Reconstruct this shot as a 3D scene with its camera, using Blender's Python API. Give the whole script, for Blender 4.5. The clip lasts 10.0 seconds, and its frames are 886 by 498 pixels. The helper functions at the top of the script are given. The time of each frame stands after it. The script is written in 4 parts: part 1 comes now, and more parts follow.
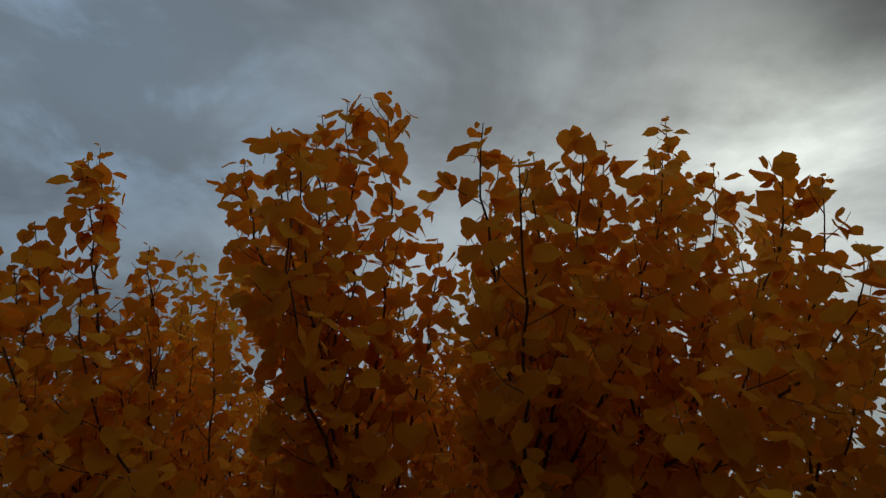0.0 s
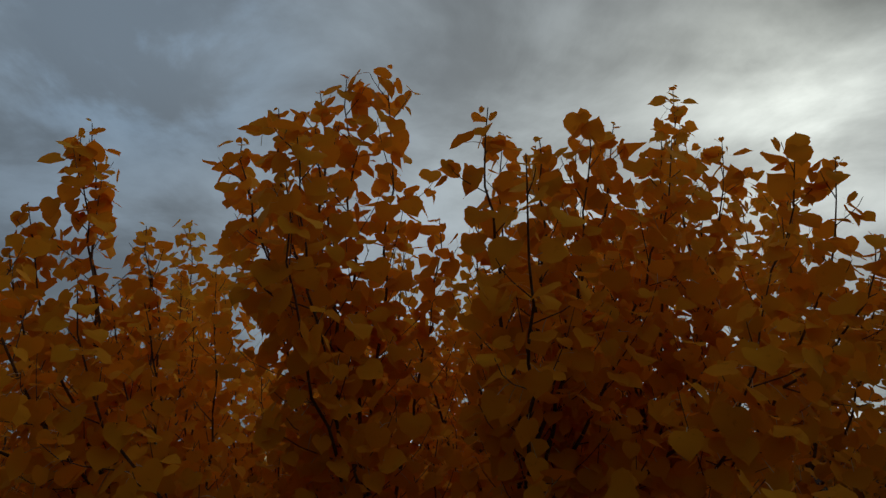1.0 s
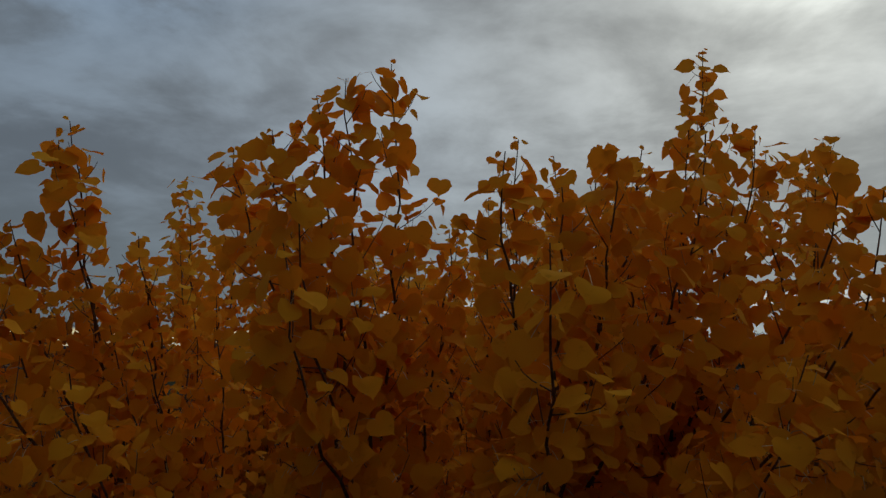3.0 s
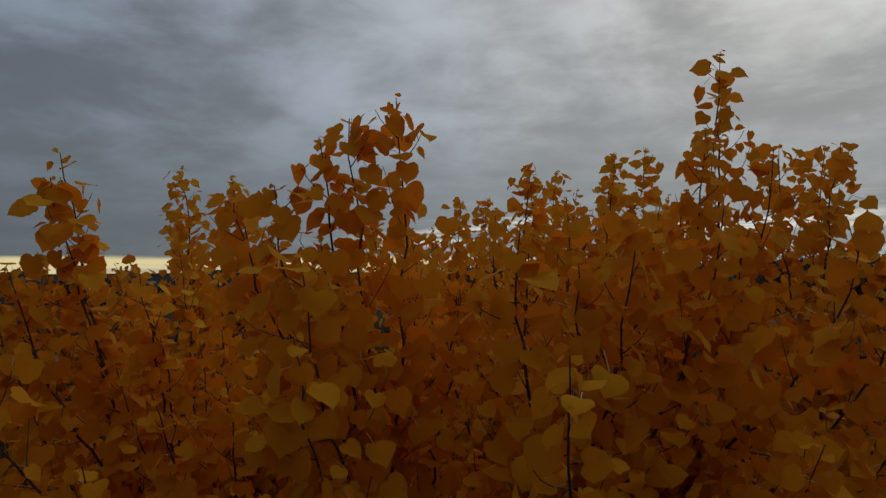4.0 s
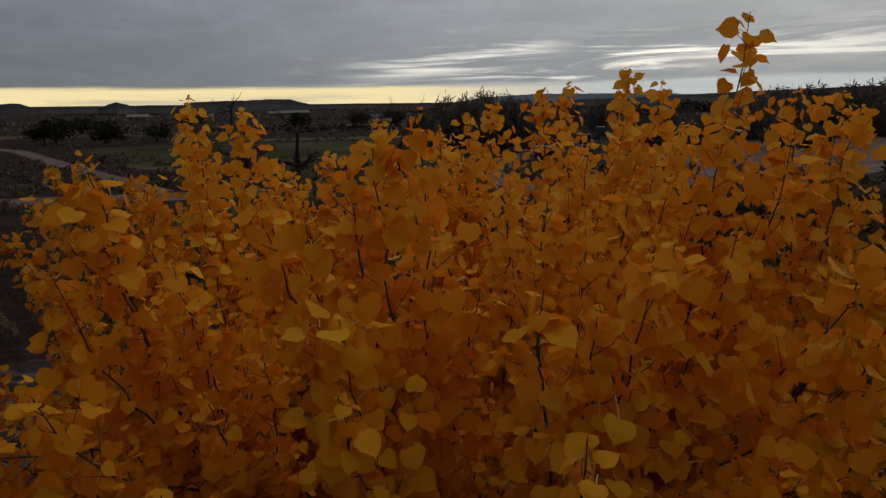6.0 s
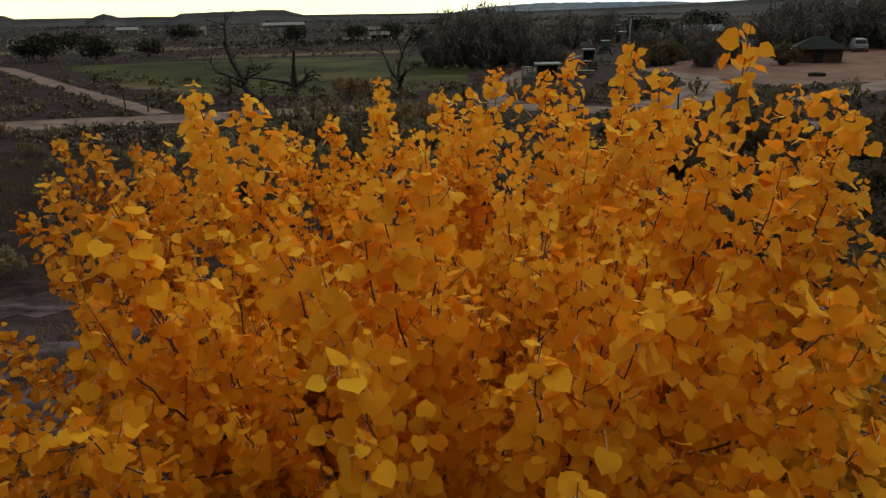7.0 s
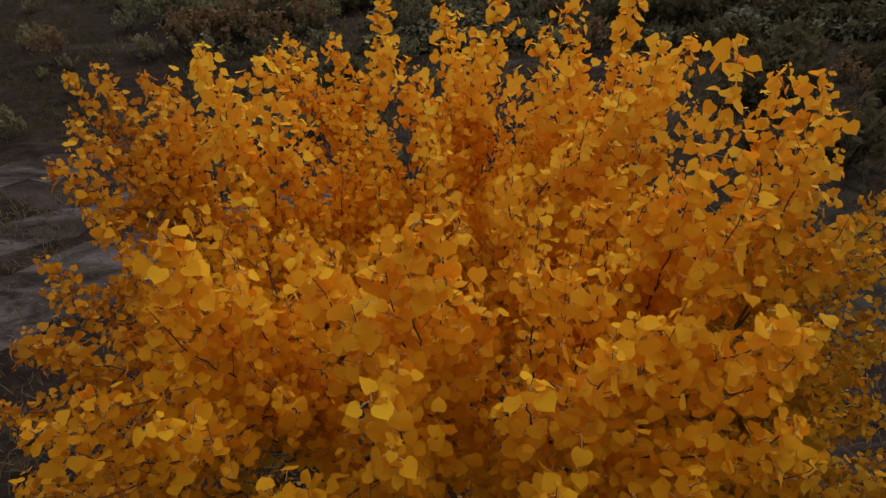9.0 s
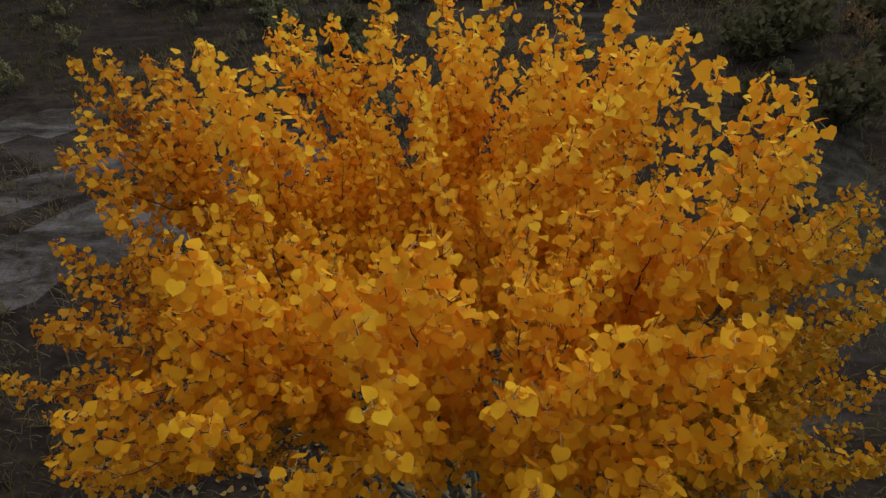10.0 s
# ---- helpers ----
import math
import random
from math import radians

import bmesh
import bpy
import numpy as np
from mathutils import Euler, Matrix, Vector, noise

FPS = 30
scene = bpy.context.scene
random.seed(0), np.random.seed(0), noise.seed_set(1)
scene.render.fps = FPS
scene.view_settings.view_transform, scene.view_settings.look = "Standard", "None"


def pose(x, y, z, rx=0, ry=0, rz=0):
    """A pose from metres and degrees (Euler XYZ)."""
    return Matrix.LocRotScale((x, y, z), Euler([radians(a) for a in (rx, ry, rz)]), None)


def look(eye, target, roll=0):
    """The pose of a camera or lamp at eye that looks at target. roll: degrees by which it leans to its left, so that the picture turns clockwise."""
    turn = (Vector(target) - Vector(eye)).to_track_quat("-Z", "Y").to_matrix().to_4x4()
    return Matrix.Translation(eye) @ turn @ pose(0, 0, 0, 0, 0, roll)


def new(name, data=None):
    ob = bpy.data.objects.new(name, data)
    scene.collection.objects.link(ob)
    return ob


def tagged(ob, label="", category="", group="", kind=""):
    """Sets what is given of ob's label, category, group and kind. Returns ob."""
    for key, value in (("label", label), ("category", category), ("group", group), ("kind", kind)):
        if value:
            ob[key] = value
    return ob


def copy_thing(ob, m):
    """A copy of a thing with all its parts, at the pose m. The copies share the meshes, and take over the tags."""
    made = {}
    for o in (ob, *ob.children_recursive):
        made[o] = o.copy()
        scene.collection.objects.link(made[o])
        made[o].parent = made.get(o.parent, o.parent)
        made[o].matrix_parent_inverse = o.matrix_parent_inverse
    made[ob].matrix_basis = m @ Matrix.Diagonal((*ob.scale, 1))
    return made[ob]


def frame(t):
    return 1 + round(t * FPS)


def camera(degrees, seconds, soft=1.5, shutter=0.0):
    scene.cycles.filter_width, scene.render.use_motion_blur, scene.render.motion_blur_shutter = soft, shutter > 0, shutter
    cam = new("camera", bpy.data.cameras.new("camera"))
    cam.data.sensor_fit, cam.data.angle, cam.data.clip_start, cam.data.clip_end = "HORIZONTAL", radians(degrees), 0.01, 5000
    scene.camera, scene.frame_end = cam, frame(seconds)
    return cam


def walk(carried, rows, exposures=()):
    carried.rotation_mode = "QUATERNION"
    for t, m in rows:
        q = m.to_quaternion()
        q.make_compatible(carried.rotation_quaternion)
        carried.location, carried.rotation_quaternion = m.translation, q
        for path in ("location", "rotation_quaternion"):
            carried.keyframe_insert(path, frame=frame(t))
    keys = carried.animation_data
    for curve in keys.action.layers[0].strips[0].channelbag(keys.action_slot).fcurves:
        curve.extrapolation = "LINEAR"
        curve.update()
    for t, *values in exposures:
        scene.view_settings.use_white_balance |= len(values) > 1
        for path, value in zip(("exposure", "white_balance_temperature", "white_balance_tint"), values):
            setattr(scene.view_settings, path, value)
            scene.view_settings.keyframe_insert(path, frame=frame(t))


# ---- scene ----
cam = camera(68.1, 10.0, soft=1.4)
METRES, EYE, TILT, LEAN, TURN = 3.0, 4.0, 23.4, 0.0, 0.0
ROWS = [
    (0.0, 0.0, 0.0, 0.0, 0.0, 0.0, -0.0),
    (0.5, -0.0026, 0.0078, 0.0166, -0.07, -2.18, 0.0),
    (1.0, -0.0041, 0.0137, 0.0341, -0.11, -4.31, 0.05),
    (1.5, -0.008, 0.0222, 0.0552, -0.24, -6.88, -0.0),
    (2.0, -0.0061, 0.034, 0.082, 0.02, -9.32, 0.11),
    (2.5, -0.008, 0.0533, 0.1205, -0.04, -11.77, 0.26),
    (3.0, -0.0114, 0.078, 0.1712, 0.07, -14.59, 0.43),
    (4.5, -0.0268, 0.1498, 0.3245, -0.54, -24.61, 0.85),
    (5.0, -0.0306, 0.1605, 0.3612, -0.48, -28.24, 0.83),
    (5.5, -0.0413, 0.1722, 0.4045, -0.62, -32.03, 0.88),
    (6.0, -0.0437, 0.1881, 0.4524, -0.58, -35.69, 0.94),
    (7.5, -0.0513, 0.2499, 0.638, -0.79, -46.48, 1.22),
    (8.0, -0.056, 0.2726, 0.6972, -0.88, -50.05, 1.27),
    (8.5, -0.0578, 0.3028, 0.7568, -1.0, -53.89, 1.28),
    (9.0, -0.0533, 0.3313, 0.8092, -1.07, -57.71, 1.31),
    (9.5, -0.0474, 0.3584, 0.8663, -1.08, -61.6, 1.32),
    (10.0, -0.0406, 0.3803, 0.9174, -1.0, -62.71, 1.35),
]
EXPOSURES = ((0.0, 0.04, 6250, 4), (3.0, 0.05, 6350, 6), (4.5, 0.12, 6500, 12), (6.2, 0.58, 6550, 14), (7.3, 1.82, 6500, -2), (9.0, 1.83, 6450, -5), (9.5, 1.87, 6200, -15), (10.0, 1.94, 5800, -20))
walk(cam, [(t, pose(0, 0, EYE, TILT, LEAN, TURN) @ pose(METRES * x, METRES * y, METRES * z, 90 + pitch, roll, yaw)) for t, x, y, z, yaw, pitch, roll in ROWS], EXPOSURES)

# ---- sky and sun ----
SUN_AZIMUTH, SUN_ELEVATION = 32.0, 29.0          # degrees, azimuth clockwise from +y
sun_way = Vector((math.sin(radians(SUN_AZIMUTH)) * math.cos(radians(SUN_ELEVATION)),
                  math.cos(radians(SUN_AZIMUTH)) * math.cos(radians(SUN_ELEVATION)), math.sin(radians(SUN_ELEVATION))))
sun = new("sun", bpy.data.lights.new("sun", "SUN"))
sun.data.energy, sun.data.angle, sun.data.color = 0.3, radians(45), (1.0, 0.95, 0.86)
sun.matrix_world = look(sun_way * 50, (0, 0, 0))


class Nodes:
    """Short hand for a node tree."""

    def __init__(self, tree):
        self.tree = tree
        tree.nodes.clear()

    def add(self, kind, **settings):
        n = self.tree.nodes.new(kind)
        for key, value in settings.items():
            if key == "operation":
                n.operation = value
            elif key == "blend_type":
                n.blend_type = value
            elif key == "data_type":
                n.data_type = value
        return n

    def put(self, value, socket):
        if hasattr(value, "is_output"):
            self.tree.links.new(value, socket)
        else:
            socket.default_value = value

    def math(self, op, a, b=0.0, c=0.0, clamp=False):
        n = self.add("ShaderNodeMath", operation=op)
        n.use_clamp = clamp
        self.put(a, n.inputs[0]), self.put(b, n.inputs[1]), self.put(c, n.inputs[2])
        return n.outputs[0]

    def vec(self, op, a, b=(0, 0, 0)):
        n = self.add("ShaderNodeVectorMath", operation=op)
        self.put(a, n.inputs[0])
        if op == "SCALE":
            self.put(b, n.inputs["Scale"])
        else:
            self.put(b, n.inputs[1])
        return n.outputs["Value"] if op in ("DOT_PRODUCT", "LENGTH") else n.outputs["Vector"]

    def mix(self, f, a, b, blend="MIX"):
        n = self.add("ShaderNodeMix", data_type="RGBA")
        n.blend_type = blend
        self.put(f, n.inputs[0])
        self.put((*a, 1) if isinstance(a, tuple) and len(a) == 3 else a, n.inputs[6])
        self.put((*b, 1) if isinstance(b, tuple) and len(b) == 3 else b, n.inputs[7])
        return n.outputs[2]

    def noise(self, where, scale, detail=4.0, rough=0.55, distort=0.0):
        n = self.add("ShaderNodeTexNoise")
        self.put(where, n.inputs["Vector"])
        n.inputs["Scale"].default_value, n.inputs["Detail"].default_value = scale, detail
        n.inputs["Roughness"].default_value, n.inputs["Distortion"].default_value = rough, distort
        return n.outputs["Fac"]

    def step(self, value, lo, hi, to_lo=0.0, to_hi=1.0):
        n = self.add("ShaderNodeMapRange")
        n.interpolation_type = "SMOOTHSTEP"
        self.put(value, n.inputs["Value"])
        for i, v in enumerate((lo, hi, to_lo, to_hi)):
            self.put(v, n.inputs[i + 1])
        return n.outputs[0]


world = bpy.data.worlds.new("overcast_sky")
scene.world = world
world.use_nodes = True
w = Nodes(world.node_tree)
way = w.add("ShaderNodeTexCoord").outputs["Generated"]
split = w.add("ShaderNodeSeparateXYZ")
w.put(way, split.inputs[0])
dx, dy, dz = split.outputs
up = w.math("MAXIMUM", dz, 0.0)
flat = w.math("ADD", up, 0.16)
join = w.add("ShaderNodeCombineXYZ")
w.put(w.math("DIVIDE", dx, flat), join.inputs[0])
w.put(w.math("DIVIDE", dy, flat), join.inputs[1])
layer = join.outputs[0]                              # the cloud deck, seen from below
big = w.noise(layer, 0.75, 5.0, 0.55, 0.5)
fine = w.noise(w.vec("ADD", layer, (7.3, 2.1, 0.0)), 2.1, 7.0, 0.6, 0.3)
cloud = w.math("ADD", w.math("MULTIPLY", big, 0.62), w.math("MULTIPLY", fine, 0.38))
contrast = w.step(dz, 0.0, 0.35, 0.25, 1.0)
shade = w.math("ADD", 0.45, w.math("MULTIPLY", w.math("SUBTRACT", w.step(cloud, 0.41, 0.60), 0.45), contrast))
toward = w.math("MAXIMUM", w.vec("DOT_PRODUCT", way, tuple(sun_way)), 0.0)
glow_way = (0.462, 0.755, 0.465)
bank = w.step(dz, 0.54, 0.68, 1.0, 0.15)
to_glow = w.math("MAXIMUM", w.vec("DOT_PRODUCT", way, glow_way), 0.0)
glow_wide = w.math("POWER", toward, 5.0)
glow_near = w.math("POWER", toward, 120.0)
glow_mid = w.math("MULTIPLY", w.math("POWER", to_glow, 18.0), bank)
dark_deck = w.mix(glow_wide, (0.140, 0.166, 0.203), (0.195, 0.194, 0.190))
light_deck = w.mix(glow_wide, (0.275, 0.335, 0.415), (0.335, 0.335, 0.325))
deck = w.mix(shade, dark_deck, light_deck)
# away from the blue western gap the deck is plain grey
plain = w.math("MAXIMUM", w.step(dz, 0.62, 0.85), w.step(dy, 0.3, -0.1))
deck = w.mix(plain, deck, w.mix(shade, (0.125, 0.127, 0.127), (0.255, 0.257, 0.255)))
veil = w.mix(w.math("MULTIPLY", w.math("ADD", w.math("MULTIPLY", glow_near, 0.55), w.math("MULTIPLY", glow_mid, 0.17)), w.step(cloud, 0.36, 0.62, 0.25, 1.0)), (0, 0, 0), (0.95, 0.95, 0.86))
shine = w.math("MULTIPLY", w.math("POWER", toward, 3.0), w.math("MULTIPLY", w.step(dz, 0.06, 0.22), w.step(dz, 0.38, 0.60, 1.0, 0.0)))
shine = w.math("MULTIPLY", shine, w.step(cloud, 0.34, 0.60, 0.45, 1.0))
west = w.math("MULTIPLY", w.step(dx, -0.45, -0.02, 1.0, 0.0), w.step(dz, 0.38, 0.55, 1.0, 0.0))
deck = w.vec("SCALE", deck, w.math("SUBTRACT", 1.0, w.math("MULTIPLY", west, 0.30)))
deck = w.mix(1.0, deck, veil, "ADD")
deck = w.mix(1.0, deck, w.mix(shine, (0, 0, 0), (0.155, 0.157, 0.152)), "ADD")
thick = w.math("MULTIPLY", w.math("POWER", w.math("MAXIMUM", w.vec("DOT_PRODUCT", way, (0.545, 0.600, 0.585)), 0.0), 40.0), w.step(dz, 0.42, 0.58))
deck = w.vec("SCALE", deck, w.math("SUBTRACT", 1.0, w.math("MULTIPLY", thick, 0.70)))
low_grey = w.mix(w.math("POWER", toward, 3.0), (0.084, 0.098, 0.102), (0.290, 0.307, 0.292))
deck = w.mix(w.step(dz, 0.02, 0.30, 0.75, 0.0), deck, low_grey)
# deck dimmed out of view, away from the sun, so the near leaves darken
unseen_dim = w.step(w.vec("DOT_PRODUCT", way, tuple(sun_way)), -0.45, 0.45, 0.42, 1.0)
# added brightening above the view, on the sun's side, lights the crown's top
overhead_boost = w.math("ADD", 1.0, w.math("MULTIPLY", w.math("MULTIPLY", w.step(dz, 0.68, 0.88), w.step(w.vec("DOT_PRODUCT", way, (0.20, 0.42, 0.885)), 0.72, 0.98)), 2.1))
deck = w.vec("SCALE", deck, w.math("MULTIPLY", unseen_dim, overhead_boost))
# the clear strip under the cloud deck, along the horizon
streaks = w.noise(w.vec("MULTIPLY", way, (2.6, 2.6, 46.0)), 1.0, 6.0, 0.6, 0.6)
edge = w.math("ADD", dz, w.math("MULTIPLY", w.math("SUBTRACT", streaks, 0.5), 0.020))
strip = w.math("MULTIPLY", w.step(edge, 0.026, 0.034, 1.0, 0.0), w.step(dy, 0.15, 0.6))
strip_colour = w.mix(w.step(dx, -0.1, 0.25), (0.66, 0.56, 0.30), (0.36, 0.39, 0.38))
strip_colour = w.mix(w.step(streaks, 0.50, 0.68, 0.0, 0.65), strip_colour, (0.30, 0.29, 0.25))
breaks = w.math("MULTIPLY", w.step(streaks, 0.50, 0.64), w.math("MULTIPLY", w.step(dz, 0.02, 0.045), w.step(dz, 0.065, 0.115, 1.0, 0.0)))
breaks = w.math("MULTIPLY", breaks, w.math("MULTIPLY", w.step(dx, -0.25, 0.0), w.step(dx, 0.25, 0.75, 1.0, 0.25)))
gap_height = w.math("ADD", 0.064, w.math("MULTIPLY", dx, 0.09))
low_gap = w.math("MULTIPLY", w.step(w.math("ABSOLUTE", w.math("SUBTRACT", dx, 0.02)), 0.03, 0.20, 1.0, 0.0), w.step(w.math("ABSOLUTE", w.math("SUBTRACT", dz, gap_height)), 0.004, 0.026, 1.0, 0.0))
breaks = w.math("MAXIMUM", breaks, w.math("MULTIPLY", low_gap, w.step(streaks, 0.38, 0.54)))
deck = w.mix(w.math("MULTIPLY", breaks, w.step(dy, 0.15, 0.6)), deck, (0.80, 0.78, 0.68))
deck = w.mix(strip, deck, strip_colour)
nishita = w.add("ShaderNodeTexSky")
nishita.sky_type, nishita.sun_disc = "NISHITA", False
nishita.sun_elevation, nishita.sun_rotation = radians(SUN_ELEVATION), radians(SUN_AZIMUTH)
clear = w.vec("SCALE", nishita.outputs[0], 0.06)
sky = w.mix(w.step(cloud, 0.50, 0.74, 0.0, 0.10), deck, clear)
# a thin place in the deck where the blue shows through
thin = w.math("POWER", w.math("MAXIMUM", w.vec("DOT_PRODUCT", way, (-0.417, 0.699, 0.582)), 0.0), 70.0)
sky = w.mix(w.math("MULTIPLY", thin, w.step(fine, 0.42, 0.60, 0.1, 0.85)), sky, (0.26, 0.36, 0.50))
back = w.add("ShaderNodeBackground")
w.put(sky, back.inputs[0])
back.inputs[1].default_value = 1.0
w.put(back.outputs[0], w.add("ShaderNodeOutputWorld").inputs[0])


# ---- materials ----
def material(name):
    m = bpy.data.materials.new(name)
    m.use_nodes = True
    return m, Nodes(m.node_tree)


def finish(n, shader):
    n.put(shader, n.add("ShaderNodeOutputMaterial").inputs[0])


def surface(name, low, high, scale=4.0, rough=0.85, bump=0.3, fine_scale=40.0, metal=0.0, third=None, third_scale=0.3, lo=0.35, hi=0.65, depth=0.02, islands=0.0):
    """A rough surface: two colours by a coarse pattern, a third in wide stains, grain and relief."""
    m, n = material(name)
    where = n.add("ShaderNodeTexCoord").outputs["Object"]
    coarse = n.noise(where, scale, 5.0, 0.6)
    grain = n.noise(where, fine_scale, 4.0, 0.65)
    colour = n.mix(n.step(coarse, lo, hi), low, high)
    if third:
        colour = n.mix(n.step(n.noise(where, third_scale, 5.0, 0.6, 0.4), 0.45, 0.62), colour, third)
    colour = n.mix(n.step(grain, 0.25, 0.75, 0.55, 0.0), colour, n.mix(1.0, colour, (0.35, 0.35, 0.35), "MULTIPLY"))
    if islands:
        geo = n.add("ShaderNodeNewGeometry").outputs["Random Per Island"]
        one = n.add("ShaderNodeObjectInfo").outputs["Random"]
        luck = n.math("FRACT", n.math("ADD", geo, one))
        colour = n.mix(n.math("MULTIPLY", luck, islands), colour, n.mix(1.0, colour, (0.30, 0.28, 0.25), "MULTIPLY"))
    p = n.add("ShaderNodeBsdfPrincipled")
    n.put(colour, p.inputs["Base Color"])
    n.put(n.step(grain, 0.2, 0.8, max(rough - 0.12, 0.03), min(rough + 0.1, 1.0)), p.inputs["Roughness"])
    p.inputs["Metallic"].default_value = metal
    p.inputs["Specular IOR Level"].default_value = 0.4 if rough < 0.7 else 0.03
    if bump:
        b = n.add("ShaderNodeBump")
        b.inputs["Strength"].default_value, b.inputs["Distance"].default_value = bump, depth
        n.put(n.math("ADD", coarse, n.math("MULTIPLY", grain, 0.5)), b.inputs["Height"])
        n.put(b.outputs[0], p.inputs["Normal"])
    finish(n, p.outputs[0])
    return m


def leaf_material(name, tints, through_tint, share=0.5, green=None, sheen=0.45):
    """A thin leaf: a dull skin that lets part of the light through. tints: three colours over which the leaves vary."""
    m, n = material(name)
    geo = n.add("ShaderNodeNewGeometry")
    luck = n.math("FRACT", n.math("ADD", geo.outputs["Random Per Island"], n.add("ShaderNodeObjectInfo").outputs["Random"]))
    where = n.add("ShaderNodeTexCoord").outputs["Object"]
    blotch = n.noise(where, 45.0, 3.0, 0.6)
    wide = n.noise(where, 1.6, 3.0, 0.5)
    mixed = n.math("ADD", n.math("MULTIPLY", luck, 0.38), n.math("MULTIPLY", wide, 0.8))
    colour = n.mix(n.step(mixed, 0.20, 0.62), tints[0], tints[1])
    colour = n.mix(n.step(mixed, 0.80, 1.02), colour, tints[2])
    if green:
        # young: lit crown top put into colour as lemon, strongest over its far half
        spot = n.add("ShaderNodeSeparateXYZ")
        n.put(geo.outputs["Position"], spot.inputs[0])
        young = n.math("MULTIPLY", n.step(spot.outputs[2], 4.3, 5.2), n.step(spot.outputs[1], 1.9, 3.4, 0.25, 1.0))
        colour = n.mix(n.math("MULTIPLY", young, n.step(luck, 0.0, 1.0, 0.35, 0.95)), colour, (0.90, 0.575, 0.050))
        # a dry flank where the leaves have browned, and a darker, more olive lower side
        colour = n.mix(n.math("MULTIPLY", n.step(spot.outputs[0], -2.5, -1.5, 0.75, 0.0), n.step(luck, 0.1, 0.9, 0.2, 1.0)), colour, (0.46, 0.185, 0.026))
        olive_side = n.step(n.math("SUBTRACT", spot.outputs[0], n.math("MULTIPLY", n.math("SUBTRACT", spot.outputs[2], 4.6), 0.7)), 0.9, 2.5, 0.0, 0.9)
        colour = n.mix(n.math("MULTIPLY", n.math("MAXIMUM", n.step(n.noise(where, 0.55, 2.0, 0.5), 0.56, 0.72), olive_side), n.step(luck, 0.0, 0.75, 0.25, 1.0)), colour, green)
    colour = n.mix(n.step(blotch, 0.58, 0.80, 0.0, 0.5), colour, n.mix(1.0, colour, (0.62, 0.50, 0.40), "MULTIPLY"))
    p = n.add("ShaderNodeBsdfPrincipled")
    n.put(colour, p.inputs["Base Color"])
    p.inputs["Roughness"].default_value = sheen
    p.inputs["Specular IOR Level"].default_value = 0.07
    t = n.add("ShaderNodeBsdfTranslucent")
    n.put(n.mix(1.0, colour, through_tint, "MULTIPLY"), t.inputs[0])
    b = n.add("ShaderNodeBump")
    b.inputs["Strength"].default_value, b.inputs["Distance"].default_value = 0.25, 0.004
    n.put(blotch, b.inputs["Height"])
    n.put(b.outputs[0], p.inputs["Normal"])
    s = n.add("ShaderNodeMixShader")
    s.inputs[0].default_value = share
    n.put(p.outputs[0], s.inputs[1]), n.put(t.outputs[0], s.inputs[2])
    finish(n, s.outputs[0])
    return m


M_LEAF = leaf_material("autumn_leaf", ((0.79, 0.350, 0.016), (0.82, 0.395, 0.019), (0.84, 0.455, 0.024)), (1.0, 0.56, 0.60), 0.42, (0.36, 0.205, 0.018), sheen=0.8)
M_STALK = surface("leaf_stalk", (0.62, 0.45, 0.18), (0.70, 0.54, 0.28), 20, 0.6, 0)
M_TWIG = surface("twig_bark", (0.105, 0.068, 0.048), (0.200, 0.140, 0.104), 30, 0.8, 0.4, 150, depth=0.002)
M_BARK = surface("cottonwood_bark", (0.12, 0.10, 0.08), (0.24, 0.21, 0.17), 9, 0.9, 0.6, 60, depth=0.01)
def soil_material(name, soil, pale, straw, pale_lo, pale_hi, relief=0.05):
    """Dry soil: dark earth, paler dusty patches with soft ragged edges, drawn-out streaks of dead grass, grit and relief."""
    m, n = material(name)
    where = n.add("ShaderNodeTexCoord").outputs["Object"]
    turned = n.add("ShaderNodeMapping")
    turned.inputs["Rotation"].default_value, turned.inputs["Scale"].default_value = (0, 0, 0.45), (0.45, 1.5, 1.0)
    n.put(where, turned.inputs["Vector"])
    patches = n.noise(turned.outputs[0], 0.55, 9.0, 0.68, 0.9)
    streaks = n.noise(turned.outputs[0], 1.7, 8.0, 0.70, 1.2)
    grit = n.noise(where, 16.0, 5.0, 0.7)
    clods = n.noise(where, 3.2, 6.0, 0.65, 0.3)
    colour = n.mix(n.step(clods, 0.30, 0.70), soil[0], soil[1])
    colour = n.mix(n.step(patches, pale_lo, pale_hi, 0.0, 0.85), colour, pale)
    colour = n.mix(n.step(streaks, 0.50, 0.66, 0.0, 0.75), colour, straw)
    colour = n.mix(n.step(grit, 0.30, 0.72, 0.6, 0.0), colour, n.mix(1.0, colour, (0.32, 0.32, 0.33), "MULTIPLY"))
    p = n.add("ShaderNodeBsdfPrincipled")
    n.put(colour, p.inputs["Base Color"])
    p.inputs["Roughness"].default_value, p.inputs["Specular IOR Level"].default_value = 0.95, 0.03
    b = n.add("ShaderNodeBump")
    b.inputs["Strength"].default_value, b.inputs["Distance"].default_value = 0.6, relief
    n.put(n.math("ADD", clods, n.math("ADD", n.math("MULTIPLY", streaks, 0.6), n.math("MULTIPLY", grit, 0.35))), b.inputs["Height"])
    n.put(b.outputs[0], p.inputs["Normal"])
    finish(n, p.outputs[0])
    return m


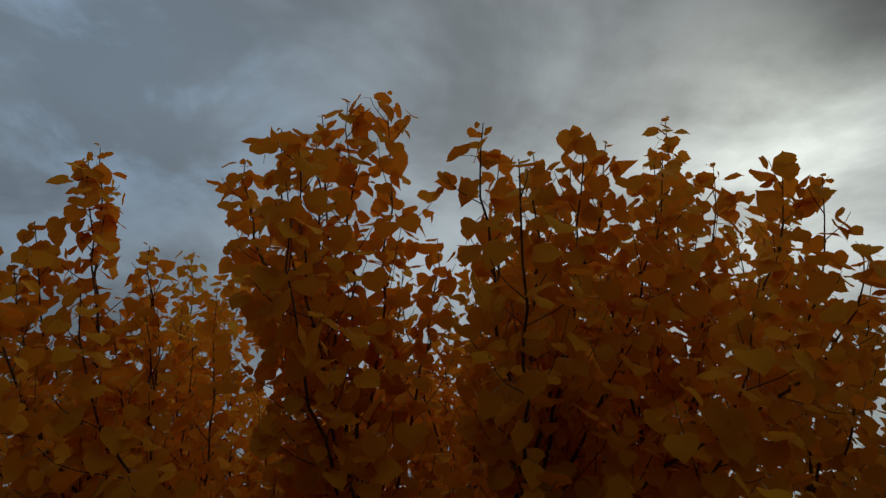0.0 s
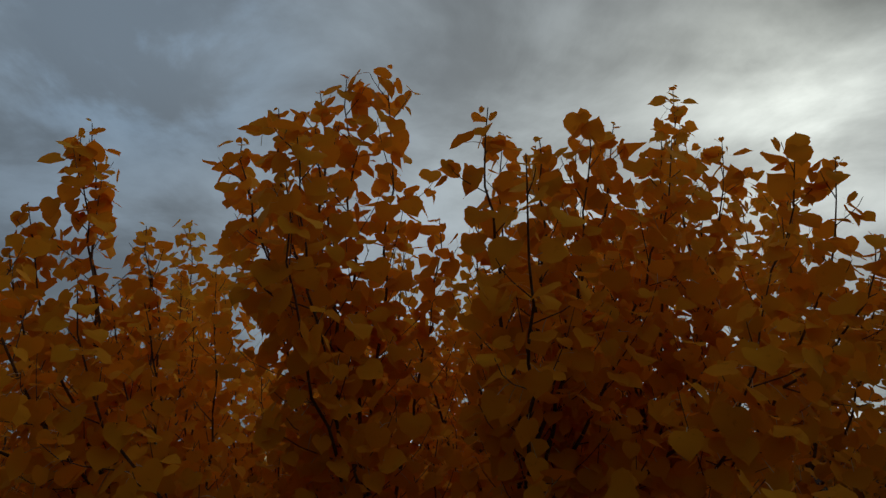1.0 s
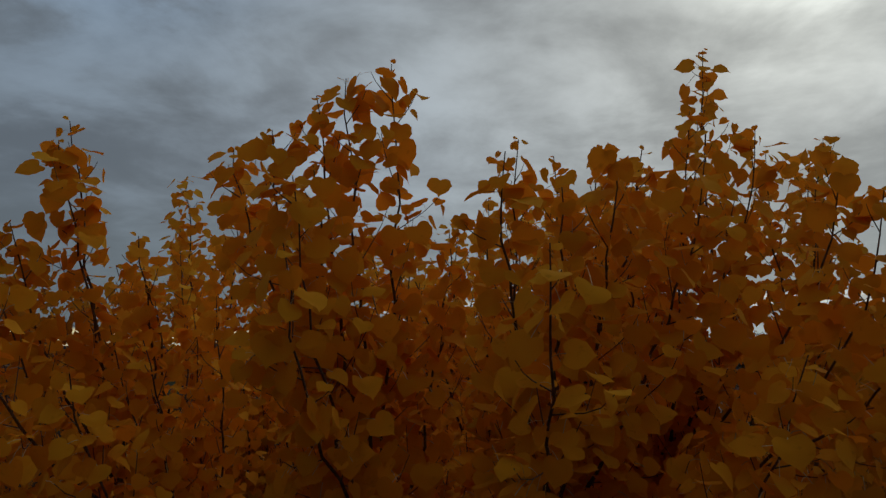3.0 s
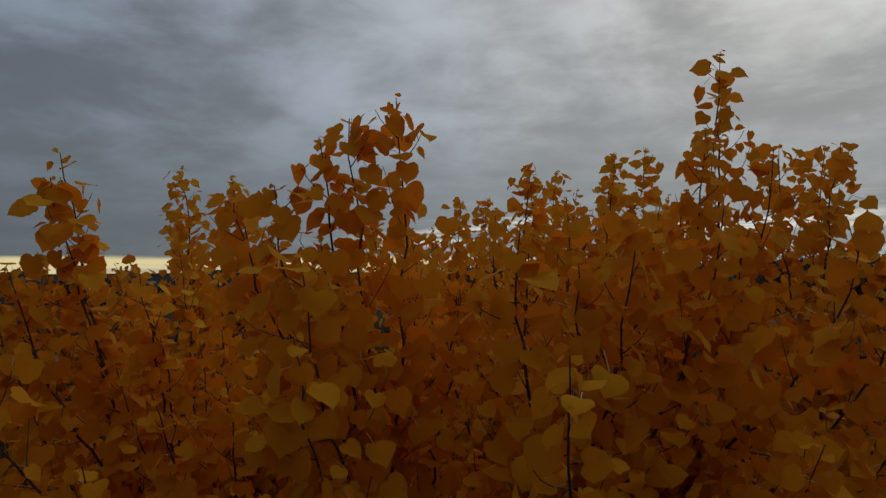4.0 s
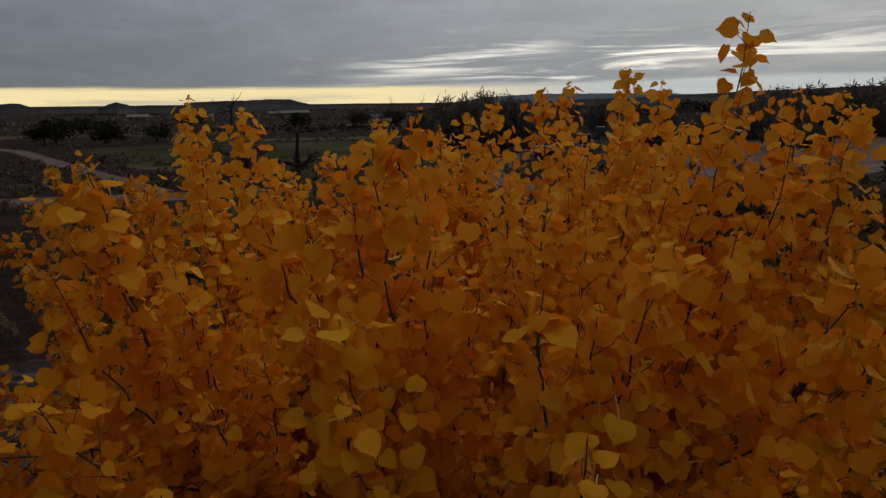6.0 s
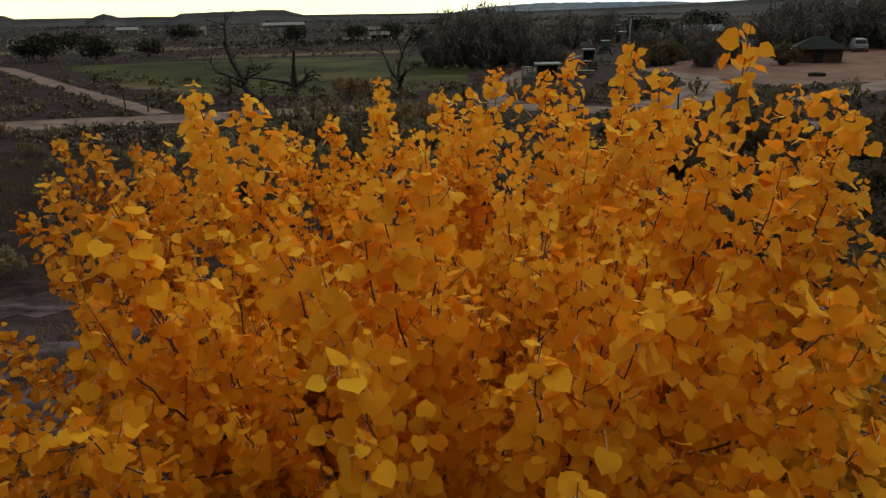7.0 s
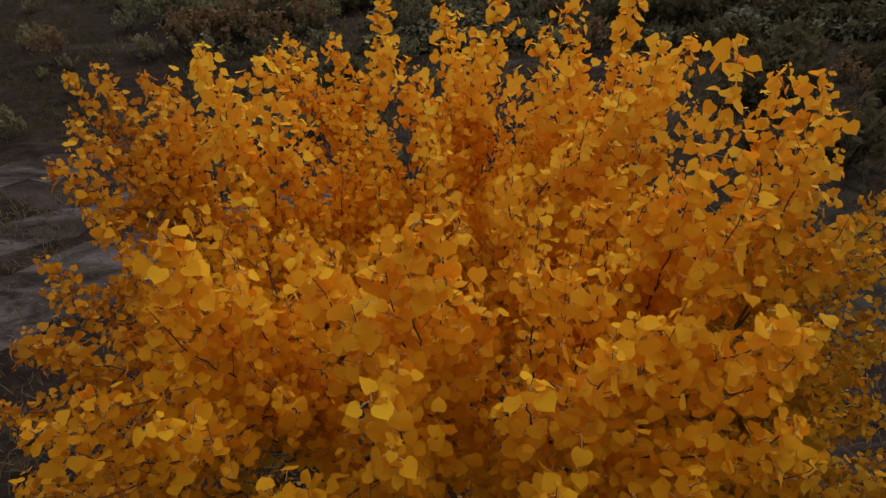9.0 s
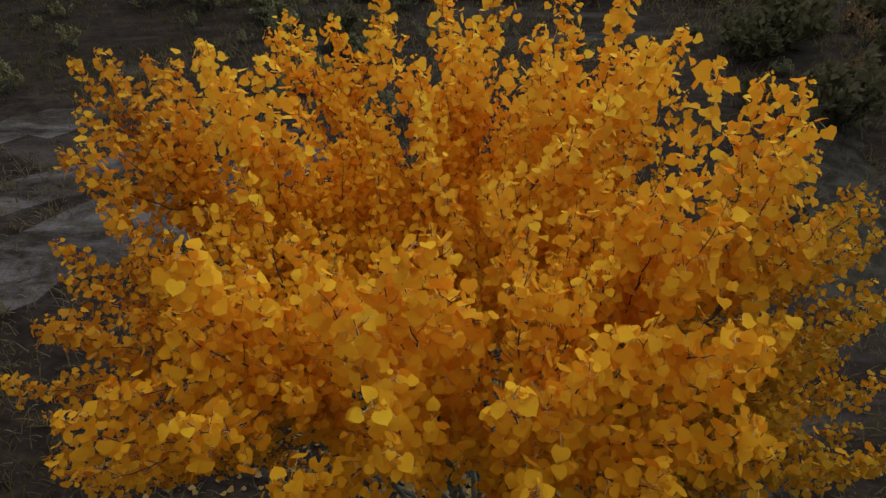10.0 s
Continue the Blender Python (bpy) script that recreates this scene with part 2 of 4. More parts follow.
M_GROUND = soil_material("dry_ground", ((0.017, 0.0100, 0.0090), (0.038, 0.0225, 0.0205)), (0.082, 0.056, 0.058), (0.057, 0.034, 0.021), 0.50, 0.68)
M_SAND = soil_material("pale_sandy_soil", ((0.022, 0.0135, 0.0115), (0.058, 0.039, 0.038)), (0.160, 0.115, 0.125), (0.050, 0.035, 0.022), 0.42, 0.62, 0.04)
M_LITTER = leaf_material("fallen_leaf", ((0.20, 0.105, 0.045), (0.30, 0.165, 0.06), (0.42, 0.24, 0.07)), (0.9, 0.7, 0.5), 0.2, sheen=0.8)
M_STRAW = surface("tan_stubble", (0.090, 0.062, 0.034), (0.150, 0.108, 0.062), 0.3, 0.95, 0.3, 6, depth=0.04)
M_GRAVEL = surface("grey_gravel", (0.026, 0.018, 0.015), (0.064, 0.046, 0.040), 2.6, 0.95, 0.6, 22, depth=0.03)
M_ROAD = surface("packed_dirt_road", (0.125, 0.085, 0.068), (0.225, 0.160, 0.130), 0.55, 0.95, 0.12, 7, depth=0.02)
M_LOT = surface("reddish_dirt", (0.125, 0.066, 0.048), (0.195, 0.11, 0.083), 0.25, 0.95, 0.3, 6, depth=0.03)
M_FIELD = surface("irrigated_field", (0.021, 0.022, 0.0075), (0.046, 0.046, 0.014), 0.16, 0.95, 0.6, 2.2, third=(0.082, 0.072, 0.026), third_scale=0.055, depth=0.10)
M_GRASS = leaf_material("dry_grass", ((0.11, 0.07, 0.04), (0.19, 0.128, 0.074), (0.26, 0.19, 0.12)), (0.9, 0.9, 0.8), 0.40, sheen=0.9)
M_SAGE = leaf_material("sagebrush_leaf", ((0.095, 0.078, 0.046), (0.215, 0.182, 0.112), (0.370, 0.320, 0.210)), (0.9, 0.9, 0.8), 0.35, sheen=0.9)
M_RABBIT = leaf_material("rabbitbrush", ((0.15, 0.106, 0.056), (0.235, 0.172, 0.096), (0.31, 0.235, 0.145)), (0.9, 0.9, 0.8), 0.35, sheen=0.9)
M_RUST = leaf_material("rusty_brush", ((0.16, 0.082, 0.046), (0.23, 0.128, 0.075), (0.28, 0.18, 0.12)), (0.9, 0.9, 0.8), 0.40, sheen=0.9)
M_SCRUB_GREY = surface("grey_scrub", (0.110, 0.092, 0.066), (0.260, 0.222, 0.166), 0.7, 0.95, 0, 6, islands=0.35)
M_SCRUB_OLIVE = surface("olive_scrub", (0.095, 0.078, 0.044), (0.220, 0.184, 0.108), 0.7, 0.95, 0, 6, islands=0.35)
M_SCRUB_BROWN = surface("brown_scrub", (0.100, 0.068, 0.046), (0.210, 0.150, 0.102), 0.7, 0.95, 0, 6, islands=0.35)
M_BARE = surface("bare_grey_wood", (0.085, 0.069, 0.058), (0.155, 0.130, 0.112), 3.0, 0.9, 0.3, 20)
M_EVER = surface("dark_juniper", (0.050, 0.048, 0.032), (0.082, 0.077, 0.050), 1.0, 0.9, 0, 10, islands=0.25)
M_WILLOW = leaf_material("willow_leaf", ((0.072, 0.052, 0.030), (0.115, 0.085, 0.050), (0.17, 0.13, 0.08)), (0.9, 0.9, 0.8), 0.35, sheen=0.9)
M_GREENISH = leaf_material("dull_green_grass", ((0.070, 0.050, 0.024), (0.112, 0.080, 0.040), (0.16, 0.118, 0.064)), (0.9, 0.9, 0.8), 0.35, sheen=0.9)
# far wood paled in the colour itself, in place of distance haze
M_FARWOOD = surface("hazed_leafless_wood", (0.19, 0.165, 0.14), (0.29, 0.25, 0.215), 0.05, 0.95, 0, 1.0, islands=0.4)
M_HUTWALL = surface("brown_boards", (0.10, 0.065, 0.048), (0.15, 0.10, 0.075), 3, 0.85, 0.2, 25)
M_GREENROOF = surface("green_metal_roof", (0.022, 0.026, 0.0235), (0.032, 0.037, 0.034), 2, 0.9, 0.1, 20)
M_WHITE = surface("pale_metal", (0.20, 0.20, 0.19), (0.33, 0.33, 0.31), 2, 0.75, 0.1, 20)
M_GREYWOOD = surface("weathered_boards", (0.13, 0.115, 0.10), (0.22, 0.20, 0.175), 3, 0.9, 0.3, 30)
M_DARKWOOD = surface("dark_old_wood", (0.030, 0.025, 0.020), (0.065, 0.052, 0.042), 6, 0.9, 0.4, 40)
M_TAN = surface("tan_plaster", (0.26, 0.20, 0.15), (0.34, 0.27, 0.20), 1.5, 0.9, 0.2, 20)
M_DARK = surface("dull_black", (0.012, 0.012, 0.013), (0.025, 0.024, 0.024), 3, 0.6, 0.1, 30)
M_SILVER = surface("silver_paint", (0.33, 0.34, 0.35), (0.40, 0.41, 0.42), 2, 0.35, 0, 30, metal=0.3)
M_GLASS = surface("dark_window_glass", (0.010, 0.012, 0.014), (0.018, 0.020, 0.022), 1, 0.08, 0, 10)
M_DEAD = surface("dead_wood", (0.040, 0.033, 0.028), (0.085, 0.072, 0.062), 3.0, 0.9, 0.3, 20)
M_MESA = surface("far_mesa", (0.045, 0.042, 0.042), (0.075, 0.068, 0.066), 0.004, 0.95, 0, 0.05)
# the blue of distance haze is put into the mountain's colour
M_HAZE_BLUE = surface("hazed_mountain", (0.16, 0.19, 0.23), (0.19, 0.22, 0.26), 0.002, 1.0, 0, 0.02)


# ---- mesh helpers ----
def mesh(name, verts, faces, mats, slots=None, smooth=False):
    me = bpy.data.meshes.new(name)
    me.from_pydata([tuple(v) for v in verts], [], [tuple(f) for f in faces])
    for m in mats if isinstance(mats, (list, tuple)) else [mats]:
        me.materials.append(m)
    if slots is not None:
        me.polygons.foreach_set("material_index", np.asarray(slots, dtype=np.int32))
    if smooth:
        me.polygons.foreach_set("use_smooth", np.ones(len(me.polygons), dtype=bool))
    me.update()
    return me


def part(name, data, parent=None, label="", kind="", place=None):
    ob = new(name, data)
    if parent is not None:
        ob.parent = parent
    if place is not None:
        ob.matrix_basis = place
    return tagged(ob, label=label, kind=kind)


class Bag:
    """Collects vertices and faces of one mesh."""

    def __init__(self):
        self.v, self.f, self.s = [], [], []

    def tube(self, points, radii, sides=5, slot=0, cap=False):
        pts = [Vector(p) for p in points]
        start = len(self.v)
        side = None
        for i, p in enumerate(pts):
            t = (pts[min(i + 1, len(pts) - 1)] - pts[max(i - 1, 0)]).normalized()
            if side is None:
                side = t.cross(Vector((0.31, 0.87, 0.38))).normalized()
            side = (side - t * side.dot(t)).normalized()
            other = t.cross(side)
            for k in range(sides):
                a = 2 * math.pi * k / sides
                self.v.append(p + (side * math.cos(a) + other * math.sin(a)) * radii[i])
        for i in range(len(pts) - 1):
            for k in range(sides):
                a, b = start + i * sides + k, start + i * sides + (k + 1) % sides
                self.f.append((a, b, b + sides, a + sides))
                self.s.append(slot)
        if cap:
            self.f.append(tuple(start + (len(pts) - 1) * sides + k for k in range(sides)))
            self.f.append(tuple(start + k for k in reversed(range(sides))))
            self.s += [slot, slot]

    def box(self, lo, hi, slot=0, top=None):
        """A block; top: (inset x, inset y) by which its upper face is smaller."""
        ix, iy = top or (0, 0)
        s = len(self.v)
        for z, ax, ay in ((lo[2], 0, 0), (hi[2], ix, iy)):
            self.v += [Vector((lo[0] + ax, lo[1] + ay, z)), Vector((hi[0] - ax, lo[1] + ay, z)), Vector((hi[0] - ax, hi[1] - ay, z)), Vector((lo[0] + ax, hi[1] - ay, z))]
        for f in ((3, 2, 1, 0), (4, 5, 6, 7), (0, 1, 5, 4), (1, 2, 6, 5), (2, 3, 7, 6), (3, 0, 4, 7)):
            self.f.append(tuple(s + i for i in f))
            self.s.append(slot)

    def card(self, centre, a, b, slot=0):
        """A small leaf-like four-sided blade spanned by a and b."""
        s = len(self.v)
        c = Vector(centre)
        self.v += [c - a, c + b, c + a, c - b]
        self.f.append((s, s + 1, s + 2, s + 3))
        self.s.append(slot)

    def mesh(self, name, mats, smooth=False):
        return mesh(name, self.v, self.f, mats, self.s, smooth)


rng = random.Random(7)


def rand_way(r=rng):
    while True:
        v = Vector((r.uniform(-1, 1), r.uniform(-1, 1), r.uniform(-1, 1)))
        if 0.05 < v.length < 1:
            return v.normalized()


# ---- ground, roads and fields ----
def ground_z(x, y):
    fade = max(0.0, 1.0 - math.hypot(x, y) / 36.0)
    return fade * (0.22 * noise.noise((x * 0.09, y * 0.09, 0.0)) + 0.07 * noise.noise((x * 0.33, y * 0.33, 4.0)))


def spread(n, reach):
    u = np.linspace(-1, 1, n)
    return np.sinh(u * 7.2) / math.sinh(7.2) * reach


xs, ys = spread(201, 4300.0), spread(201, 4300.0) + 12.0
gv = [(x, y, ground_z(x, y)) for y in ys for x in xs]
gf = [(j * 201 + i, j * 201 + i + 1, (j + 1) * 201 + i + 1, (j + 1) * 201 + i) for j in range(200) for i in range(200)]
ground = new("ground", mesh("ground", gv, gf, M_GROUND, smooth=True))
tagged(ground, "dark brown scrubland with dry grass and bare soil", "ground", kind="structure")


TRACKS = []


def ribbon(name, line, widths, mat, label, category="road", lift=0.04, seed=1, ragged=0.16, pace=1.4):
    """A track that follows the ground, with uneven edges."""
    r = random.Random(seed)
    pts = []
    for i in range(len(line) - 1):
        a, b = Vector(line[i]), Vector(line[i + 1])
        n = max(2, int((b - a).length / pace))
        for k in range(n):
            f = k / n
            pts.append((a.lerp(b, f), widths[i] + (widths[i + 1] - widths[i]) * f))
    pts.append((Vector(line[-1]), widths[-1]))
    TRACKS.append([(Vector(line[i]), Vector(line[i + 1]), max(widths[i], widths[i + 1])) for i in range(len(line) - 1)])
    for _ in range(3):
        pts = [pts[0]] + [((pts[i - 1][0] + pts[i][0] * 2 + pts[i + 1][0]) / 4, pts[i][1]) for i in range(1, len(pts) - 1)] + [pts[-1]]
    v, f = [], []
    across = 7
    for i, (p, wid) in enumerate(pts):
        t = (pts[min(i + 1, len(pts) - 1)][0] - pts[max(i - 1, 0)][0]).normalized()
        s = Vector((-t.y, t.x))
        l, rr = wid / 2 * r.uniform(1 - ragged, 1 + 0.7 * ragged), wid / 2 * r.uniform(1 - ragged, 1 + 0.7 * ragged)
        for k in range(across):
            q = p + s * (-l if k == 0 else rr if k == across - 1 else wid * 0.40 * (2 * k / (across - 1) - 1))
            rut = 0.03 * math.cos(4 * math.pi * k / (across - 1))
            v.append((q.x, q.y, ground_z(q.x, q.y) + lift + rut * 0.5 - (0.05 if k in (0, across - 1) else 0)))
    for i in range(len(pts) - 1):
        for k in range(across - 1):
            f.append((i * across + k, i * across + k + 1, (i + 1) * across + k + 1, (i + 1) * across + k))
    ob = new(name, mesh(name, v, f, mat, smooth=True))
    return tagged(ob, label, category, kind="structure")


ribbon("road", [(-75, 31), (-48, 38), (-27.5, 41.5), (-17.8, 43), (-11.6, 45), (-1, 46.3), (8, 44), (17, 36.5), (22, 33), (40, 24)], [4.6, 4.6, 4.6, 4.4, 4.0, 4.0, 3.6, 3.0, 3.0, 3.0], M_ROAD, "pale dirt road across the scrubland", seed=2)
ribbon("side_road", [(-19.5, 45.5), (-22, 48.5), (-40, 70), (-64, 100), (-95, 128)], [1.5, 1.6, 1.9, 2.4, 3], M_ROAD, "pale dirt track beside the green field", seed=3)
ribbon("driveway", [(4.5, 46.5), (3.8, 51), (6.0, 60), (7.0, 69), (13, 84), (20, 100)], [3, 1.9, 2.0, 1.8, 1.8, 1.8], M_ROAD, "pale dirt driveway to the farm sheds", seed=4)
ribbon("lot_track", [(13, 42.5), (17, 47), (22.5, 56), (23.5, 64), (22, 72)], [4, 3.4, 4.2, 3.4, 2.5], M_ROAD, "pale dirt track into the yard", seed=5)
ribbon("yard_track", [(23.5, 44.5), (28, 47), (34, 52.5), (48, 62)], [2.4, 2.6, 2.8, 3.5], M_ROAD, "pale dirt track along the yard", seed=6)
ribbon("sandy_path", [(-13, 4.6), (-8.8, 7.5), (-7.0, 8.7), (-5.4, 9.9), (-2.5, 11.8)], [1.6, 2.2, 2.6, 2.2, 1.2], M_SAND, "grey sandy footpath through the dark grass", "path", seed=7, ragged=0.35, pace=0.4)
ribbon("sandy_rut", [(-13.5, 7.2), (-10.2, 9.3), (-8.3, 10.5), (-6.2, 12.0)], [1.0, 1.3, 1.3, 0.8], M_SAND, "narrow grey rut beside the footpath", "path", seed=8, ragged=0.4, pace=0.4)
ribbon("bare_soil", [(-11.5, 12.6), (-9.2, 13.4), (-7.4, 14.3)], [0.8, 1.6, 0.8], M_SAND, "bare pale soil among dry grass", "path", seed=9, ragged=0.4, pace=0.4)
ribbon("gravel_path", [(9.5, 3.8), (6.6, 6.5), (6.4, 8.2), (7.6, 11.5), (9.5, 15)], [1.6, 1.9, 1.8, 1.3, 0.6], M_GRAVEL, "dark grey gravel path beside the tree", "path", seed=10, ragged=0.5, pace=0.4)


def patch(name, outline, mat, label, category, lift=0.03, seed=1):
    """A field or yard: a filled outline with an uneven edge, laid over the ground."""
    r = random.Random(seed)
    rim = []
    for i in range(len(outline)):
        a, b = Vector(outline[i]), Vector(outline[(i + 1) % len(outline)])
        n = max(3, int((b - a).length / 3))
        rim += [a.lerp(b, k / n) + Vector((r.uniform(-0.5, 0.5), r.uniform(-0.7, 0.7))) for k in range(n)]
    mid = sum(rim, Vector((0, 0))) / len(rim)
    rings = 8
    v = [(mid.x, mid.y, ground_z(*mid) + lift)]
    f = []
    n = len(rim)
    for k in range(1, rings + 1):
        for p in rim:
            q = mid.lerp(p, k / rings)
            v.append((q.x, q.y, ground_z(q.x, q.y) + lift - (0.03 if k == rings else 0)))
    for i in range(n):
        f.append((0, 1 + i, 1 + (i + 1) % n))
        for k in range(rings - 1):
            a, b = 1 + k * n + i, 1 + k * n + (i + 1) % n
            f.append((a, a + n, b + n, b))
    return tagged(new(name, mesh(name, v, f, mat, smooth=True)), label, category, kind="structure")


patch("field", [(-58, 104), (-30, 113), (0, 109), (3.2, 74), (1.0, 58), (-9, 53.5), (-22, 58), (-33, 69)], M_FIELD, "flat green irrigated field among dry brush", "field", seed=2)
ribbon("dry_strip", [(-35, 70.5), (-29, 65), (-22, 60)], [0.8, 2.2, 0.8], M_STRAW, "tan strip of dry grass by the field", "grass", seed=12, ragged=0.5)
patch("fallow_field", [(-46, 117), (-8, 121), (-6, 130), (-44, 127)], M_STRAW, "tan fallow field beyond the green one", "field", seed=5)
patch("fallow_field", [(-110, 150), (-40, 160), (-36, 178), (-112, 172)], M_STRAW, "dull tan fallow field far off", "field", seed=6)
patch("fallow_field", [(-30, 205), (60, 196), (66, 220), (-34, 232)], M_STRAW, "dull tan fallow field far off", "field", seed=7)
patch("yard", [(21, 72), (33, 88), (62, 97), (60, 78), (38, 54.5), (27, 54)], M_LOT, "bare reddish dirt yard by the hut", "yard", seed=3)


# ---- the far rim ----
def ridge(name, line, label, mat, category="mesa", flat_top=True):
    """A long far landform: (azimuth in degrees, height) along an arc at a distance, with sloping foot."""
    dist, profile = line
    v, f = [], []
    az = [p[0] for p in profile]
    n = 90
    for i in range(n + 1):
        a = az[0] + (az[-1] - az[0]) * i / n
        h = float(np.interp(a, az, [p[1] for p in profile])) * (1 + 0.05 * noise.noise((a * 1.7, 0, dist * 0.01)))
        c, s = math.cos(radians(a)), math.sin(radians(a))
        for d, z in ((dist - h * 4 - 20, -1.0), (dist - h * 1.2, h * 0.55), (dist, h), (dist + 200, h * 0.98), (dist + 420, -1.0)):
            v.append((s * d, c * d, z))
    for i in range(n):
        for k in range(4):
            f.append((i * 5 + k, i * 5 + k + 1, (i + 1) * 5 + k + 1, (i + 1) * 5 + k))
    return tagged(new(name, mesh(name, v, f, mat, smooth=False)), label, category, kind="structure")


ridge("ridge", (2900.0, [(-50, 34), (-34, 33), (-20, 30), (-10, 25), (0, 21), (8, 20), (16, 26), (24, 40), (32, 48), (50, 50)]), "long dark ridge along the horizon", M_MESA, "ridge")
ridge("mesa", (2700.0, [(-21.4, 20), (-20.4, 38), (-18, 41), (-16, 42), (-14.2, 45), (-12.6, 43), (-11.5, 28), (-10.2, 16)]), "dark flat-topped mesa on the horizon", M_MESA)
ridge("butte", (2600.0, [(-34.2, 20), (-33.3, 38), (-32.6, 42), (-32.0, 39), (-31.0, 20)]), "small dark rounded butte on the horizon", M_MESA)
ridge("butte", (2600.0, [(-27.1, 20), (-26.3, 34), (-25.8, 41), (-25.2, 34), (-24.4, 20)]), "small dark pointed butte on the horizon", M_MESA)
ridge("mountain", (3700.0, [(-1, 10), (4, 50), (8, 62), (12, 58), (18, 52), (26, 20)]), "far mountain coloured pale blue by haze", M_HAZE_BLUE, "mountain")


# ---- the young cottonwood ----
TRUNK = Vector((0.05, 3.45, 0.0))
FRONT_SHOOTS = [
    (-1.30, 2.13, 5.34), (-1.06, 2.17, 4.95), (0.50, 1.72, 5.10), (1.07, 2.25, 5.34), (0.95, 2.19, 5.06), (-0.39, 1.50, 4.97), (-1.39, 2.01, 4.97), (-0.69, 1.98, 5.19), (-0.51, 1.75, 5.17), (-0.42, 1.90, 5.33), (-0.33, 1.89, 5.38),
    (-0.20, 1.97, 5.46), (-0.02, 2.09, 4.94), (0.11, 1.51, 5.03), (0.25, 1.56, 4.96), (0.39, 1.60, 5.06), (0.86, 2.30, 5.42), (1.05, 2.60, 5.80), (1.05, 1.75, 5.06), (1.14, 1.72, 4.99),
    (0.17, 1.27, 4.77), (-0.36, 1.59, 5.02), (-0.39, 1.43, 4.80), (-0.73, 2.13, 5.19), (-1.29, 2.06, 5.25), (-1.41, 2.00, 4.81),
]
SIDE_SHOOTS = [
    (-1.25, 1.59, 4.79), (-1.88, 2.05, 4.45), (-2.02, 1.87, 4.44), (-0.86, 1.47, 4.52), (1.42, 2.10, 4.73), (1.72, 2.45, 4.35), (1.37, 1.71, 4.31),
    (2.45, 3.36, 4.62), (1.53, 3.10, 5.52), (1.72, 3.05, 5.50), (1.57, 2.69, 5.44), (1.79, 2.65, 4.90), (1.92, 3.07, 5.06), (-3.11, 3.26, 3.72),
    (-2.73, 3.78, 4.80), (2.30, 2.90, 3.60), (0.75, 1.45, 4.55), (-2.55, 2.75, 4.25), (1.12, 1.60, 4.70), (0.70, 1.80, 5.10),
]
BACK_SHOOTS = [
    (-1.50, 3.63, 5.54), (-1.22, 3.60, 5.48), (-1.74, 4.15, 5.36), (-2.02, 4.10, 5.05), (-2.71, 4.65, 5.14), (-1.52, 5.70, 5.02), (-1.03, 5.20, 5.15),
    (-0.69, 5.80, 5.38), (-1.55, 5.20, 5.05), (0.43, 3.75, 5.55), (0.70, 4.37, 5.61), (1.03, 4.15, 5.69), (0.28, 4.90, 5.50), (1.20, 3.67, 5.35), (1.01, 3.45, 5.58),
    (-0.55, 4.30, 5.38), (0.05, 4.20, 5.40), (-2.30, 4.90, 4.95), (0.75, 3.20, 5.38), (1.45, 4.20, 5.35), (-0.15, 5.40, 5.32),
]
TIPS = [Vector(p) for p in FRONT_SHOOTS + SIDE_SHOOTS + BACK_SHOOTS]
tree_rng = random.Random(21)


def crown_top(x, y):
    """The crown's height over a place, between the known shoot tips."""
    total = weight = 0.0
    for p in TIPS:
        k = 1.0 / (((p.x - x) ** 2 + (p.y - y) ** 2) ** 1.5 + 0.02)
        total, weight = total + k * p.z, weight + k
    return total / weight


def bend(a, b, way_in, way_out, n):
    """A smooth stem from a to b that leaves along way_in and ends along way_out."""
    d = (b - a).length
    p1, p2 = a + way_in.normalized() * d * 0.38, b - way_out.normalized() * d * 0.36
    out = []
    for i in range(n + 1):
        t = i / n
        out.append(a * (1 - t) ** 3 + p1 * 3 * t * (1 - t) ** 2 + p2 * 3 * t * t * (1 - t) + b * t ** 3)
    return out


class Leaves:
    """Where each leaf sits: the stalk's foot, the blade's foot, the blade's way and face, its length."""

    def __init__(self):
        self.rows = []

    def add(self, foot, out, size, r):
        out = (out + rand_way(r) * 0.45).normalized()
        stalk = size * r.uniform(0.50, 0.95)
        base = foot + (out * 0.92 + Vector((0, 0, -0.12))) * stalk
        axis = (out * 0.45 + Vector((0, 0, r.uniform(-1.1, 0.0))) + rand_way(r) * 0.55).normalized()
        # blades turn their faces up, to the open sky over the clearing
        face = out * 0.20 + Vector((0.0, -0.24, 0.56)) + rand_way(r) * 0.42
        face = (face - axis * face.dot(axis)).normalized()
        self.rows.append((foot, base, axis, face, size))


